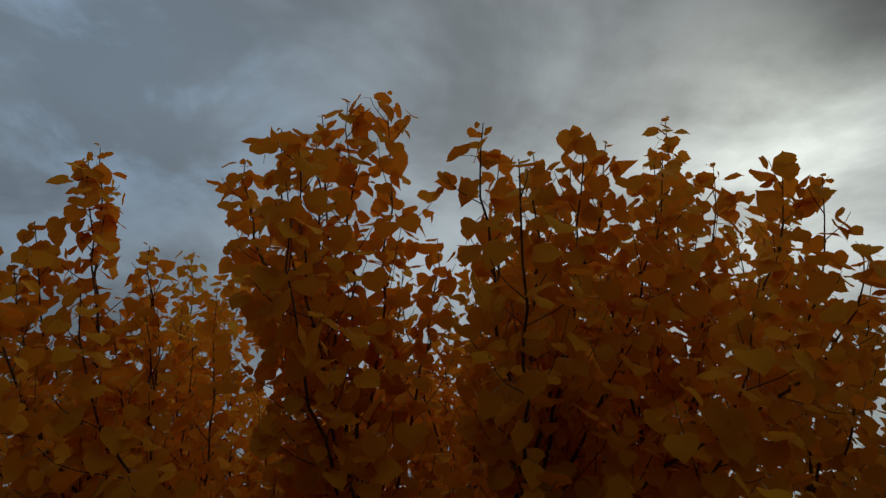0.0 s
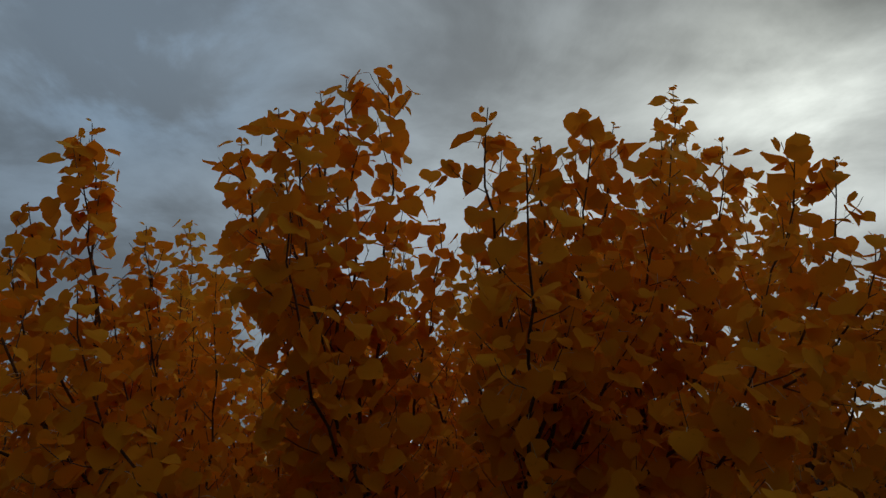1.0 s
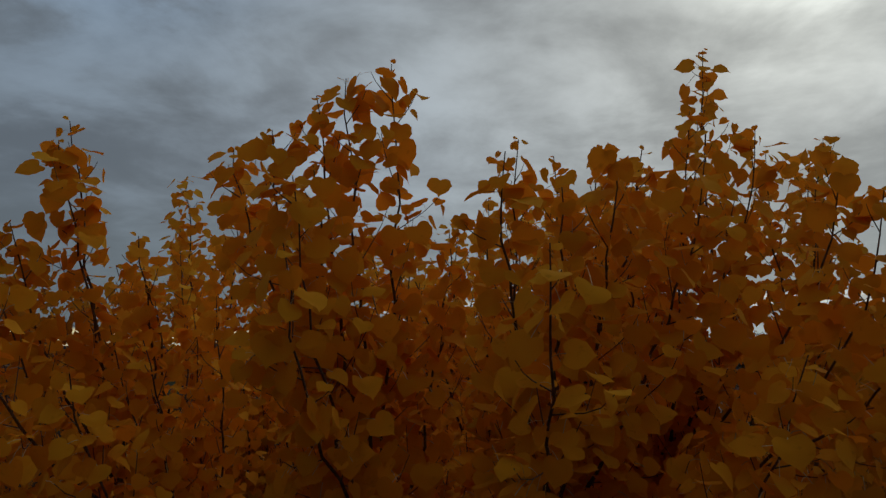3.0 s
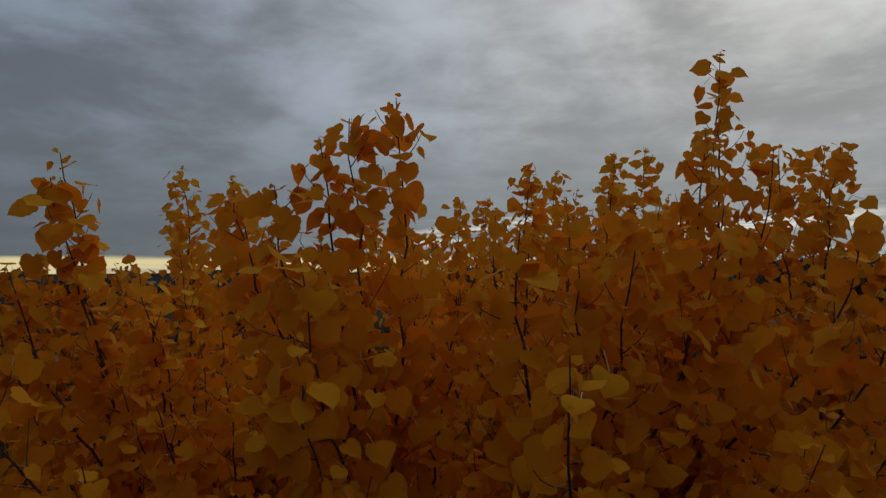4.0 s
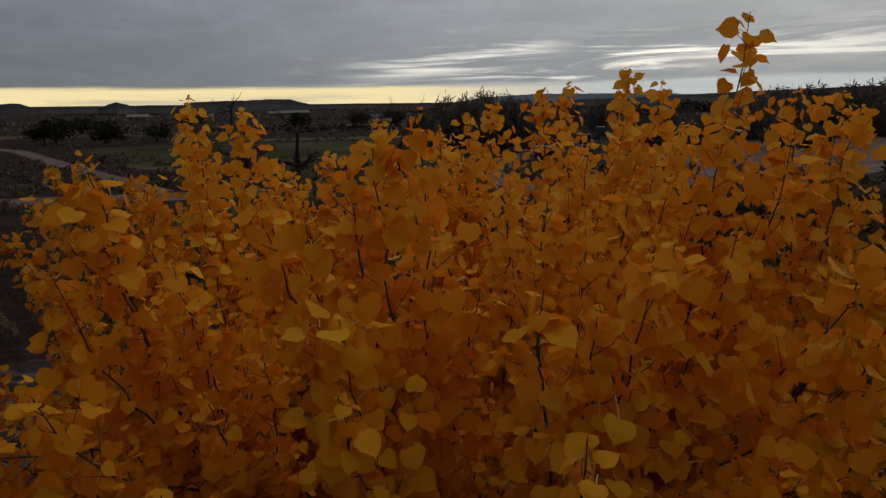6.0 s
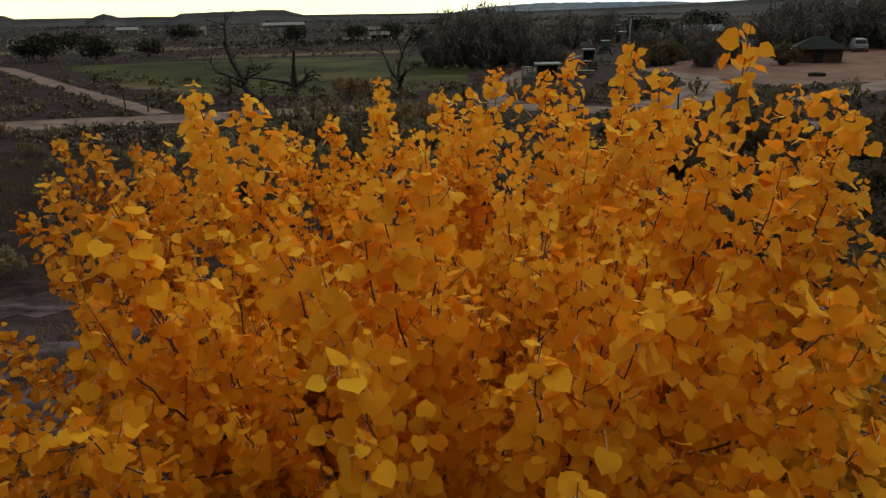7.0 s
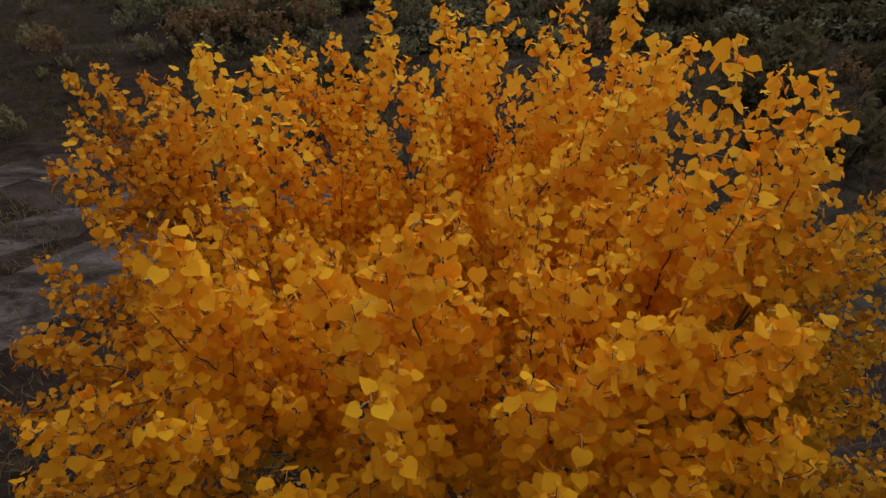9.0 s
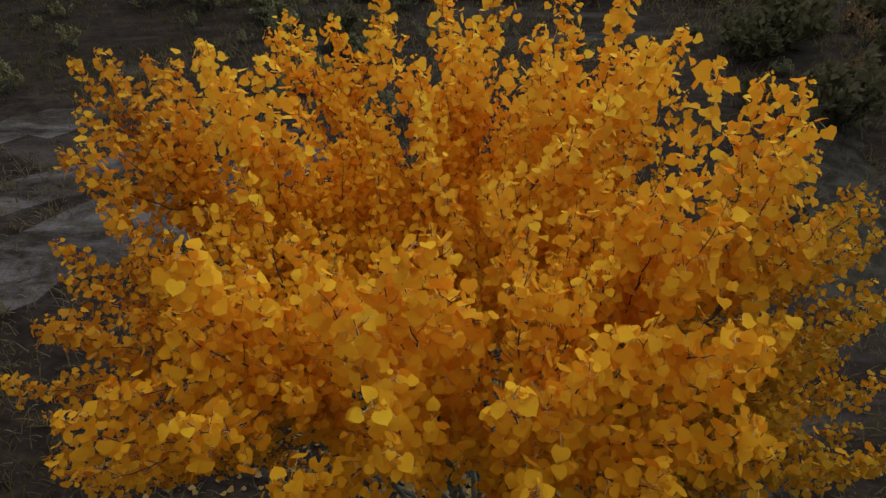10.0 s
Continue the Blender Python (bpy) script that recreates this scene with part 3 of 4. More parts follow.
def leaf_form(seed, plain=False):
    """One blade of unit length, broad and rounded with a heart-shaped foot, blunt teeth and a short tip, folded along its rib and curled."""
    r = random.Random(seed)
    rim = [(0.13, -0.080), (0.29, -0.115), (0.45, -0.080), (0.57, 0.030), (0.635, 0.180), (0.635, 0.330), (0.580, 0.475), (0.480, 0.605), (0.350, 0.715), (0.200, 0.805), (0.075, 0.890)]
    if plain:
        rim = [(0.38, -0.10), (0.645, 0.20), (0.53, 0.56), (0.17, 0.82)]
    n = len(rim)
    rib = [0.0] + [0.06 + 0.90 * ((k + 0.5) / n) ** 1.15 for k in range(n - 1)] + [1.0]
    fold, curl, twist, wave = r.uniform(0.00, 0.22), r.uniform(-0.05, 0.22), r.uniform(-0.20, 0.20), r.uniform(0.0, 6.28)
    fat = r.uniform(0.86, 1.08)
    v = [(0.0, y, -curl * y * y) for y in rib]
    f = []
    for side in (-1, 1):
        s = len(v)
        half = r.uniform(0.90, 1.08)
        for k, (x, y) in enumerate(rim):
            tooth = (1.035 if k % 2 else 0.965) if not plain else 1.0
            x *= fat * half * tooth * r.uniform(0.95, 1.05)
            y += r.uniform(-0.018, 0.018)
            lift = 0.035 * math.sin(wave + 7.0 * y + side)
            v.append((side * x, y, fold * x - curl * y * y + twist * side * x * y + lift))
        for q in [(0, s, 1)] + [(k + 1, s + k, s + k + 1, k + 2) for k in range(n - 1)]:
            f.append(q if side < 0 else tuple(reversed(q)))
    return v, f


def leaf_arrays(seed, plain=False):
    v, f = leaf_form(seed, plain)
    return np.array(v), f


FORMS = [leaf_arrays(s) for s in range(14)]
PLAIN_FORMS = [leaf_arrays(s, True) for s in range(14)]


def joined_leaves(name, rows, mat=None):
    """All blades and stalks of the rows in one mesh."""
    verts, faces, slots = [], [], []
    count = 0
    for i, (foot, base, axis, face, size) in enumerate(rows):
        fv, ff = (PLAIN_FORMS if base.y > 2.2 or base.z < 4.1 else FORMS)[i % len(FORMS)]
        side = axis.cross(face)
        m = np.array((side, axis, face)) * size
        verts.append(fv @ m + np.array(base))
        faces += [tuple(k + count for k in q) for q in ff]
        slots += [0] * len(ff)
        count += len(fv)
        sag = (foot + base) / 2 + Vector((0, 0, size * 0.06))
        wide = side * size * 0.019
        if base.y > 3.3 or base.z < 3.5:
            continue
        if base.y > 2.5 or base.z < 3.8:
            verts.append(np.array((foot - wide, foot + wide, base - wide, base + wide)))
            faces.append((count, count + 1, count + 3, count + 2))
            slots.append(1)
            count += 4
            continue
        verts.append(np.array((foot - wide, foot + wide, sag - wide, sag + wide, base - wide, base + wide)))
        faces += [(count, count + 1, count + 3, count + 2), (count + 2, count + 3, count + 5, count + 4)]
        slots += [1, 1]
        count += 6
    me = bpy.data.meshes.new(name)
    me.from_pydata(np.concatenate(verts).tolist(), [], faces)
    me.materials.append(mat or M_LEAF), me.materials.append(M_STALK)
    me.polygons.foreach_set("material_index", np.array(slots, dtype=np.int32))
    me.polygons.foreach_set("use_smooth", np.ones(len(faces), dtype=bool))
    me.update()
    return me


tree = new("cottonwood_tree")
tree.location = TRUNK
tagged(tree, "young many-stemmed cottonwood in full golden-orange autumn leaf", "tree")
bpy.context.view_layer.update()
rest = tree.matrix_world.inverted()


def wood(name, bag, mat, label=""):
    me = bag.mesh(name, mat, True)
    me.transform(rest)
    return part(name, me, tree, label)


# trunk: a short stout foot from which the limbs fan out
bag = Bag()
bag.tube([TRUNK + Vector((0, 0, z)) + Vector((math.sin(z * 3) * 0.02, 0, 0)) for z in (-0.15, 0.0, 0.12, 0.3, 0.55, 0.8)], [0.26, 0.20, 0.155, 0.135, 0.125, 0.06], 14)
wood("trunk", bag, M_BARK, "grey-brown furrowed bark")
fork = TRUNK + Vector((0, 0, 0.45))

LIMB_ENDS = [(-0.30, 2.15, 4.2), (0.22, 1.90, 4.1), (0.95, 2.45, 4.5), (1.45, 2.75, 4.1), (-1.25, 2.45, 4.2), (-1.95, 3.05, 3.7), (-1.45, 3.75, 4.4),
             (-2.05, 4.25, 4.0), (-0.95, 4.90, 4.2), (0.00, 4.50, 4.4), (0.85, 4.00, 4.6), (1.70, 3.30, 4.0), (0.15, 3.20, 4.5), (-0.60, 3.10, 4.4)]
limbs = []
for e in LIMB_ENDS:
    e = Vector(e)
    flat_way = Vector((e.x - fork.x, e.y - fork.y, 0))
    line = bend(fork + flat_way * 0.03, e, flat_way * 0.8 + Vector((0, 0, 1.6)), flat_way * 0.35 + Vector((0, 0, 1.0)), 16)
    for i in range(2, 16):
        line[i] = line[i] + rand_way(tree_rng) * 0.025
    limbs.append(line)
    bag = Bag()
    thick = tree_rng.uniform(0.022, 0.034)
    bag.tube(line, [thick * (1 - 0.80 * i / 16) + 0.002 for i in range(17)], 7)
    wood("limb", bag, M_BARK, "slender grey limb")

shoots = list(TIPS)
given = len(shoots)
while len(shoots) < given + 205:
    x, y = tree_rng.uniform(-3.0, 2.4), tree_rng.uniform(1.7, 5.9)
    r = math.hypot((x + 0.25) / 2.65, (y - 3.6) / 2.3)
    if r > (0.62 if len(shoots) % 3 == 1 else 1.0) or (len(shoots) > given + 165 and y < 3.6):
        continue
    kind = len(shoots) % 4
    drop = tree_rng.uniform(0.20, 0.60) if y > 3.7 and kind == 0 else tree_rng.uniform(0.50, 1.15) if kind < 3 else tree_rng.uniform(1.1, 2.0)
    z = crown_top(x, y) - drop - 0.7 * r ** 4 - (0.25 if y < 2.4 else 0.0)
    if any((p - Vector((x, y, z))).length < 0.17 for p in shoots):
        continue
    shoots.append(Vector((x, y, z)))
# lower shoots that stand out all round
shoots += [Vector(p) for p in ((-3.35, 3.00, 3.45), (-2.90, 2.60, 3.85), (-2.70, 3.20, 4.20), (-2.40, 2.20, 4.05), (-3.0, 3.7, 4.1), (-2.1, 1.75, 4.2),
                               (2.60, 2.60, 3.20), (2.20, 2.10, 3.50), (2.70, 3.05, 3.90), (1.90, 1.90, 3.85), (2.55, 3.6, 4.3), (2.0, 2.4, 4.2),
                               (2.62, 3.15, 4.45), (2.80, 3.55, 4.35), (2.50, 2.75, 4.15), (2.35, 2.40, 3.90), (2.55, 2.30, 3.30), (2.85, 2.75, 3.60), (2.20, 1.90, 3.30), (1.80, 1.50, 3.60),
                               (-2.50, 4.40, 5.02), (-2.45, 4.78, 5.05), (-2.85, 4.40, 4.90), (-2.30, 4.50, 4.97), (-2.60, 4.20, 4.75), (-2.20, 3.90, 4.85))]
for k in range(64):
    a = 2 * math.pi * (k + tree_rng.random()) / 64
    far, z = tree_rng.uniform(0.92, 1.12), tree_rng.uniform(2.3, 3.9)
    shoots.append(Vector((-0.25 + math.cos(a) * 2.65 * far, 3.65 + math.sin(a) * 2.25 * far, z)))

shoots += [Vector(p) for p in ((2.35, 3.10, 4.75), (2.20, 2.80, 4.70), (2.50, 3.40, 4.62), (2.30, 2.60, 4.45), (2.40, 2.85, 4.30), (-2.88, 4.55, 5.12), (-2.62, 3.95, 5.00), (-2.40, 3.50, 5.00), (-2.25, 3.20, 4.75),
                               (-0.80, 2.20, 4.75), (-0.95, 2.40, 4.70), (-0.65, 2.40, 4.80), (-0.90, 1.90, 4.60), (-1.10, 2.10, 4.65), (-0.55, 2.10, 4.75),
                               (0.80, 2.40, 5.05), (0.70, 2.80, 5.15), (1.10, 2.50, 4.95), (0.60, 2.30, 4.95), (0.85, 3.00, 5.20),
                               (-1.05, 2.20, 4.85), (-1.20, 2.50, 4.90), (-1.50, 2.90, 4.95), (-0.95, 2.60, 4.95), (-1.70, 2.60, 4.70), (-1.30, 3.10, 5.05))]
for k in range(20):
    shoots.append(Vector((tree_rng.uniform(1.5, 2.75), tree_rng.uniform(1.9, 3.6), tree_rng.uniform(3.0, 4.2))))
shoots += [Vector(p) for p in ((0.40, 2.50, 4.85), (0.55, 2.70, 4.80), (0.30, 2.80, 4.85), (0.60, 3.00, 4.85), (0.45, 3.20, 4.95), (0.15, 2.60, 4.80),
                               (0.95, 2.20, 4.80), (0.75, 3.20, 5.15))]
shoots += [Vector(p) for p in ((0.48, 2.50, 5.15), (0.28, 2.50, 5.15), (0.75, 2.50, 5.20), (0.55, 3.00, 5.30), (0.35, 2.20, 5.05), (0.62, 2.20, 5.05), (0.15, 2.70, 5.20), (0.90, 2.60, 5.25))]
shoots += [Vector(p) for p in ((-0.22, 3.05, 5.15), (-0.16, 2.45, 5.0), (-0.30, 3.6, 5.25), (1.00, 2.50, 5.50), (0.20, 2.00, 5.22), (0.45, 2.00, 5.20), (0.30, 1.95, 5.15))]
leaves = Leaves()
for index, tip in enumerate(shoots):
    r = random.Random(100 + index)
    out = Vector((tip.x - TRUNK.x, tip.y - TRUNK.y, 0))
    low = tip.z - r.uniform(0.9, 1.5)
    best = min((q for line in limbs for q in line[4:]), key=lambda q: (q - Vector((tip.x - out.x * 0.12, tip.y - out.y * 0.12, low))).length + (3 if q.z > tip.z - 0.35 else 0))
    lean = out * (0.10 if index < given else 0.16) + Vector((r.uniform(-0.10, 0.10), r.uniform(-0.10, 0.10), 1.0))
    line = bend(best, tip, Vector((tip.x - best.x, tip.y - best.y, 0)) * 0.7 + Vector((0, 0, 0.8)), lean, 14)
    for i in range(2, 14):
        line[i] = line[i] + rand_way(r) * 0.012
    bag = Bag()
    n = len(line) - 1
    bag.tube(line, [0.0058 * (1 - i / n) ** 0.8 + 0.0014 for i in range(n + 1)], 5)
    # distances along the shoot, from the tip down
    run = [0.0]
    for i in range(n, 0, -1):
        run.append(run[-1] + (line[i] - line[i - 1]).length)

    def at(s):
        for i in range(1, len(run)):
            if s <= run[i]:
                f = (s - run[i - 1]) / max(run[i] - run[i - 1], 1e-6)
                a, b = line[n - i + 1], line[n - i]
                return a.lerp(b, f), (a - b).normalized()
        return line[0], (line[1] - line[0]).normalized()

    front = index < len(FRONT_SHOOTS)
    grown = 0.86 if index < given else 0.72
    if tip.x > 1.5 and tip.z < 4.7:
        grown *= 0.80
    reach = min(run[-1], r.uniform(1.2, 1.7))
    turn = r.uniform(0, 6.28)
    s = 0.004
    while s < reach * 0.85:
        p, t = at(s)
        turn += 2.4 + r.uniform(-0.3, 0.3)
        side = t.cross(Vector((math.cos(turn), math.sin(turn), 0.3))).normalized()
        size = (0.018 + 0.060 * min(1.0, s / 0.08)) * r.uniform(0.68, 1.10) * grown * (1.12 if front and s < 0.35 else 1.0)
        leaves.add(p, side * 0.9 + t * (0.6 if s < 0.05 else 0.25), size, r)
        s += (0.010 + 0.014 * min(1.0, s / 0.12) * r.uniform(0.6, 1.4)) * (1.35 if front else 1.0)
    s = r.uniform(0.07, 0.15)
    while s < reach:
        p, t = at(s)
        turn += 2.4 + r.uniform(-0.4, 0.4)
        side = t.cross(Vector((math.cos(turn), math.sin(turn), 0.2))).normalized()
        spread_out = 0.21 if index < given else 0.13
        length = (0.05 + spread_out * min(1.0, s / 0.8)) * r.uniform(0.6, 1.35)
        grow = (side * (0.75 if index < given else 0.62) + t * 0.80).normalized()
        end = p + grow * length + Vector((0, 0, 0.12 * length))
        twig = bend(p, end, grow, grow * 0.6 + Vector((0, 0, 0.6)), 4)
        bag.tube(twig, [0.0022, 0.0019, 0.0016, 0.0013, 0.0010], 3)
        q = length * 0.25
        spin = r.uniform(0, 6.28)
        while q < length + 0.01:
            u = min(q / length, 1.0) * 4
            i = min(int(u), 3)
            foot = twig[i].lerp(twig[i + 1], u - i)
            spin += 2.4
            away = grow.cross(Vector((math.cos(spin), math.sin(spin), 0.4))).normalized()
            if index < given or not (foot.y < 4.6 and foot.z > 4.2) or noise.noise(foot * 4.5) + r.uniform(-0.25, 0.25) > -0.04:
                leaves.add(foot, away * 0.9 + grow * 0.5, 0.070 * r.uniform(0.55, 1.22) * grown, r)
            q += r.uniform(0.021, 0.036) * (1.0 if front else grown)
        s += r.uniform(0.046, 0.085) * (0.8 if tip.y > 3.5 else 1.4 if front else 1.0)
    wood("branch", bag, M_TWIG)

# the leaves that stand out along the crown's near side are pieces of their own, the others one mass
near, mass = [], []
for row in leaves.rows:
    stand_out = row[1].y < 1.95 and row[1].z > 4.45
    every_fourth = int(row[1].x * 977 + row[1].z * 1531) % 4 == 0
    (near if stand_out and every_fourth and len(near) < 300 else mass).append(row)
LEAF_MESHES = []
for k, (fv, ff) in enumerate(FORMS):
    v = fv.tolist() + [(-0.013, 0.0, 0.0), (0.013, 0.0, 0.0), (-0.013, -0.33, 0.06), (0.013, -0.33, 0.06), (-0.013, -0.62, 0.04), (0.013, -0.62, 0.04)]
    c = len(fv)
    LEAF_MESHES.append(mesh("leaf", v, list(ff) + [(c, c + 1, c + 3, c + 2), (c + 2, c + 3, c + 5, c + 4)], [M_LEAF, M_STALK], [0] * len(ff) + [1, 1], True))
for i, (foot, base, axis, face, size) in enumerate(near):
    side = axis.cross(face)
    m = Matrix((side * size, axis * size, face * size)).transposed().to_4x4()
    m.translation = base - TRUNK
    part("leaf", LEAF_MESHES[i % len(LEAF_MESHES)], tree, place=m)
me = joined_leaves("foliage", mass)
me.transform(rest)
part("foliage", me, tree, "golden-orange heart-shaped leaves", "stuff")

# fallen leaves under the crown
litter = []
lr = random.Random(77)
for k in range(2600):
    a, far = lr.uniform(0, 6.28), abs(lr.gauss(0, 2.1))
    x, y = TRUNK.x - 0.2 + math.cos(a) * far, TRUNK.y + math.sin(a) * far
    base = Vector((x, y, ground_z(x, y) + lr.uniform(0.012, 0.04)))
    axis = Vector((lr.uniform(-1, 1), lr.uniform(-1, 1), lr.uniform(-0.1, 0.15))).normalized()
    face = Vector((lr.uniform(-0.3, 0.3), lr.uniform(-0.3, 0.3), 1))
    face = (face - axis * face.dot(axis)).normalized()
    litter.append((base - axis * 0.05, base, axis, face, lr.uniform(0.05, 0.085)))
tagged(new("leaf_litter", joined_leaves("leaf_litter", litter, M_LITTER)), "brown fallen leaves on the ground under the tree", "leaf litter", kind="stuff")


# ---- brush and grass ----
def shrub_form(name, seed, high, wide, blades, mats, stems=14, tall=0.5, plume=0.0, slim=1.0, stand=0.12):
    """A shrub: stems that fan out from the foot, and many narrow blades along their upper parts."""
    r = random.Random(seed)
    wood_bag, leaf_bag = Bag(), Bag()
    ends = []
    for i in range(stems):
        a, out = r.uniform(0, 6.28), wide * math.sqrt(r.random())
        top = Vector((math.cos(a) * out, math.sin(a) * out, high * r.uniform(0.55, 1.0) * (1 - 0.35 * (out / wide) ** 2)))
        foot = Vector((top.x * stand, top.y * stand, -0.05))
        line = bend(foot, top, Vector((top.x, top.y, high)), Vector((top.x * 0.4, top.y * 0.4, high)), 5)
        wood_bag.tube(line, [0.018 * high * (1 - k / 6) + 0.003 for k in range(6)], 3)
        ends.append(line)
    for i in range(blades):
        line = ends[i % stems]
        u = 5 * (tall + (1 - tall) * r.random() ** 0.7)
        k = min(int(u), 4)
        p = line[k].lerp(line[k + 1], u - k) + rand_way(r) * high * 0.13 * r.random()
        p.z = max(p.z, 0.02)
        long = high * r.uniform(0.04, 0.09)
        a = (rand_way(r) + Vector((0, 0, 0.9))).normalized() * long
        b = a.cross(rand_way(r)).normalized() * long * r.uniform(0.32, 0.60) * slim
        leaf_bag.card(p, a, b, 1 if len(mats) > 2 and u > 4.3 and r.random() < plume else 0)
    return wood_bag.mesh("woody_base", mats[0], False), leaf_bag.mesh("foliage", list(mats[1:]), False)


def shrub(name, form, label, group):
    ob = new(name)
    part("woody_base", form[0], ob, kind="stuff")
    part("foliage", form[1], ob, kind="stuff")
    return tagged(ob, label, "shrub", group)


M_PLUME = surface("pale_seed_head", (0.24, 0.21, 0.13), (0.36, 0.32, 0.21), 6, 0.9, 0, 40, islands=0.4)
KINDS = []
for k in range(3):
    KINDS.append(shrub("sagebrush", shrub_form("sagebrush", 30 + k, 0.85, 0.62, 420, (M_BARE, M_SAGE)), "grey-green rounded sagebrush on dry ground", "sagebrush clumps"))
for k in range(3):
    KINDS.append(shrub("rabbitbrush", shrub_form("rabbitbrush", 40 + k, 0.95, 0.60, 420, (M_BARE, M_RABBIT, M_PLUME), plume=0.6), "olive rabbitbrush with pale dry flower heads", "rabbitbrush clumps"))
for k in range(2):
    KINDS.append(shrub("rust_shrub", shrub_form("rust_shrub", 50 + k, 1.0, 0.6, 400, (M_BARE, M_RUST)), "rust-brown dry shrub on the scrubland", "rust-brown shrubs"))
for k in range(3):
    KINDS.append(shrub("willow_shrub", shrub_form("willow_shrub", 60 + k, 2.3, 1.3, 800, (M_BARE, M_WILLOW), stems=26, tall=0.25), "tall dark olive willow thicket by the road", "willow thickets"))
M_KINDS = {"sage": (0, 1, 2), "rabbit": (3, 4, 5), "rust": (6, 7), "willow": (8, 9, 10)}
used = set()
shrub_rng = random.Random(5)


def plant(kind, x, y, size):
    """Set one shrub of that kind on the ground."""
    k = shrub_rng.choice(M_KINDS[kind])
    m = pose(x, y, ground_z(x, y), 0, 0, shrub_rng.uniform(0, 360))
    s = Matrix.Diagonal((size * shrub_rng.uniform(0.85, 1.2), size * shrub_rng.uniform(0.85, 1.2), size, 1))
    if k not in used:
        used.add(k)
        KINDS[k].matrix_basis = m @ s
        return KINDS[k]
    ob = copy_thing(KINDS[k], m)
    ob.matrix_basis = m @ s
    return ob


def on_track(x, y, margin=0.35):
    """Whether a place lies on a road, path or yard, or under the tree."""
    if math.hypot(x + 0.3, y - 3.4) < 2.4:
        return True
    for ob in TRACKS:
        for p, q, wid in ob:
            d = q - p
            t = max(0.0, min(1.0, (Vector((x, y)) - p).dot(d) / d.length_squared))
            if (p + d * t - Vector((x, y))).length < wid / 2 + margin:
                return True
    return False


for x, y, s in ((-10.6, 25.2, 1.6), (-9.6, 26.0, 1.8), (-8.6, 25.5, 1.5), (-11.6, 24.4, 1.2), (-12.0, 26.8, 1.3), (-7.6, 27.5, 1.4), (-6.4, 26.2, 1.5), (-9.0, 29.0, 1.3), (-5.2, 27.6, 1.4), (-4.0, 26.4, 1.5), (-2.8, 28.0, 1.3), (-1.4, 27.0, 1.2), (-4.8, 29.6, 1.2), (-10.2, 30.6, 1.2), (-7.0, 30.2, 1.3), (0.2, 28.4, 1.2), (-13.4, 27.8, 1.1)):
    plant("sage", x, y, s)
for x, y, s in ((-8.2, 22.4, 1.5), (-7.2, 23.0, 1.5), (-9.2, 22.9, 1.2), (-6.0, 22.0, 1.3), (-5.0, 23.6, 1.4), (-7.5, 52.6, 1.9), (-5.9, 52.0, 1.7)):
    plant("rust", x, y, s)
for x, y, s in ((-10.5, 40.5, 1.2), (-9.0, 39.5, 1.5), (-7.8, 41.0, 1.6), (-6.6, 39.8, 1.6), (-5.2, 41.4, 1.5), (-4.0, 39.6, 1.6), (-2.6, 41.5, 1.4), (-3.2, 37.5, 1.4), (-7.2, 36.5, 1.3), (-5.6, 34.0, 1.5),
                (-9.4, 34.0, 1.2), (-1.2, 38.5, 1.5), (0.6, 40.8, 1.4), (2.2, 39.0, 1.5), (5.0, 49.0, 1.6), (6.4, 48.2, 1.5), (8.4, 49.5, 1.4), (10.5, 47.5, 1.3), (18.5, 49.0, 1.5), (26.5, 43.4, 1.6), (20.2, 46.5, 1.2)):
    plant("rabbit", x, y, s)
for i in range(34):
    x = shrub_rng.uniform(8.5, 27)
    plant("willow", x, shrub_rng.uniform(22.5, 31.5) + (x - 17) * -0.25, shrub_rng.uniform(0.6, 1.0))
for i in range(14):
    plant("willow", shrub_rng.uniform(-6, 9), shrub_rng.uniform(17, 32), shrub_rng.uniform(0.45, 0.85))
for i in range(46):
    a, b = shrub_rng.choice(((6, 84), (28, 80), (37, 95), (52, 100), (14, 74), (0, 86)))
    plant(shrub_rng.choice(("sage", "willow", "rust")), a + shrub_rng.gauss(0, 4.0), b + shrub_rng.gauss(0, 3.0), shrub_rng.uniform(0.9, 1.5))
for i in range(14):
    plant("willow", shrub_rng.uniform(24, 40), shrub_rng.uniform(33, 41), shrub_rng.uniform(0.5, 0.8))
# rounded brush between the tree and the road
planted = 0
while planted < 56:
    x, y = shrub_rng.uniform(-13, 9), shrub_rng.uniform(20, 43)
    if on_track(x, y, 0.8) or (x < -7 and y > 31 and shrub_rng.random() < 0.6):
        continue
    plant(shrub_rng.choice(("sage", "rabbit", "rabbit", "sage", "rust")), x, y, shrub_rng.uniform(0.9, 1.55))
    planted += 1
# close dark brush on the slope beyond the gravel path
for i in range(70):
    x = shrub_rng.uniform(6.5, 20)
    y = shrub_rng.uniform(12.5, 25) + (x - 12) * 0.2
    plant(shrub_rng.choice(("willow", "rust", "willow", "sage")), x, y, shrub_rng.uniform(0.35, 0.75))
placed = 0
while placed < 170:
    y = shrub_rng.uniform(13, 74)
    x = shrub_rng.uniform(-0.78, 0.75) * y
    inside_field = -33 < x < 2 and y > 54 + abs(x + 14) * 0.45
    if on_track(x, y) or inside_field or (x > 21 and y > 52) or noise.noise((x * 0.12, y * 0.12, 9)) < -0.15:
        continue
    plant(shrub_rng.choice(("sage", "sage", "rabbit", "rabbit", "rust")), x, y, shrub_rng.uniform(0.4, 1.05))
    placed += 1

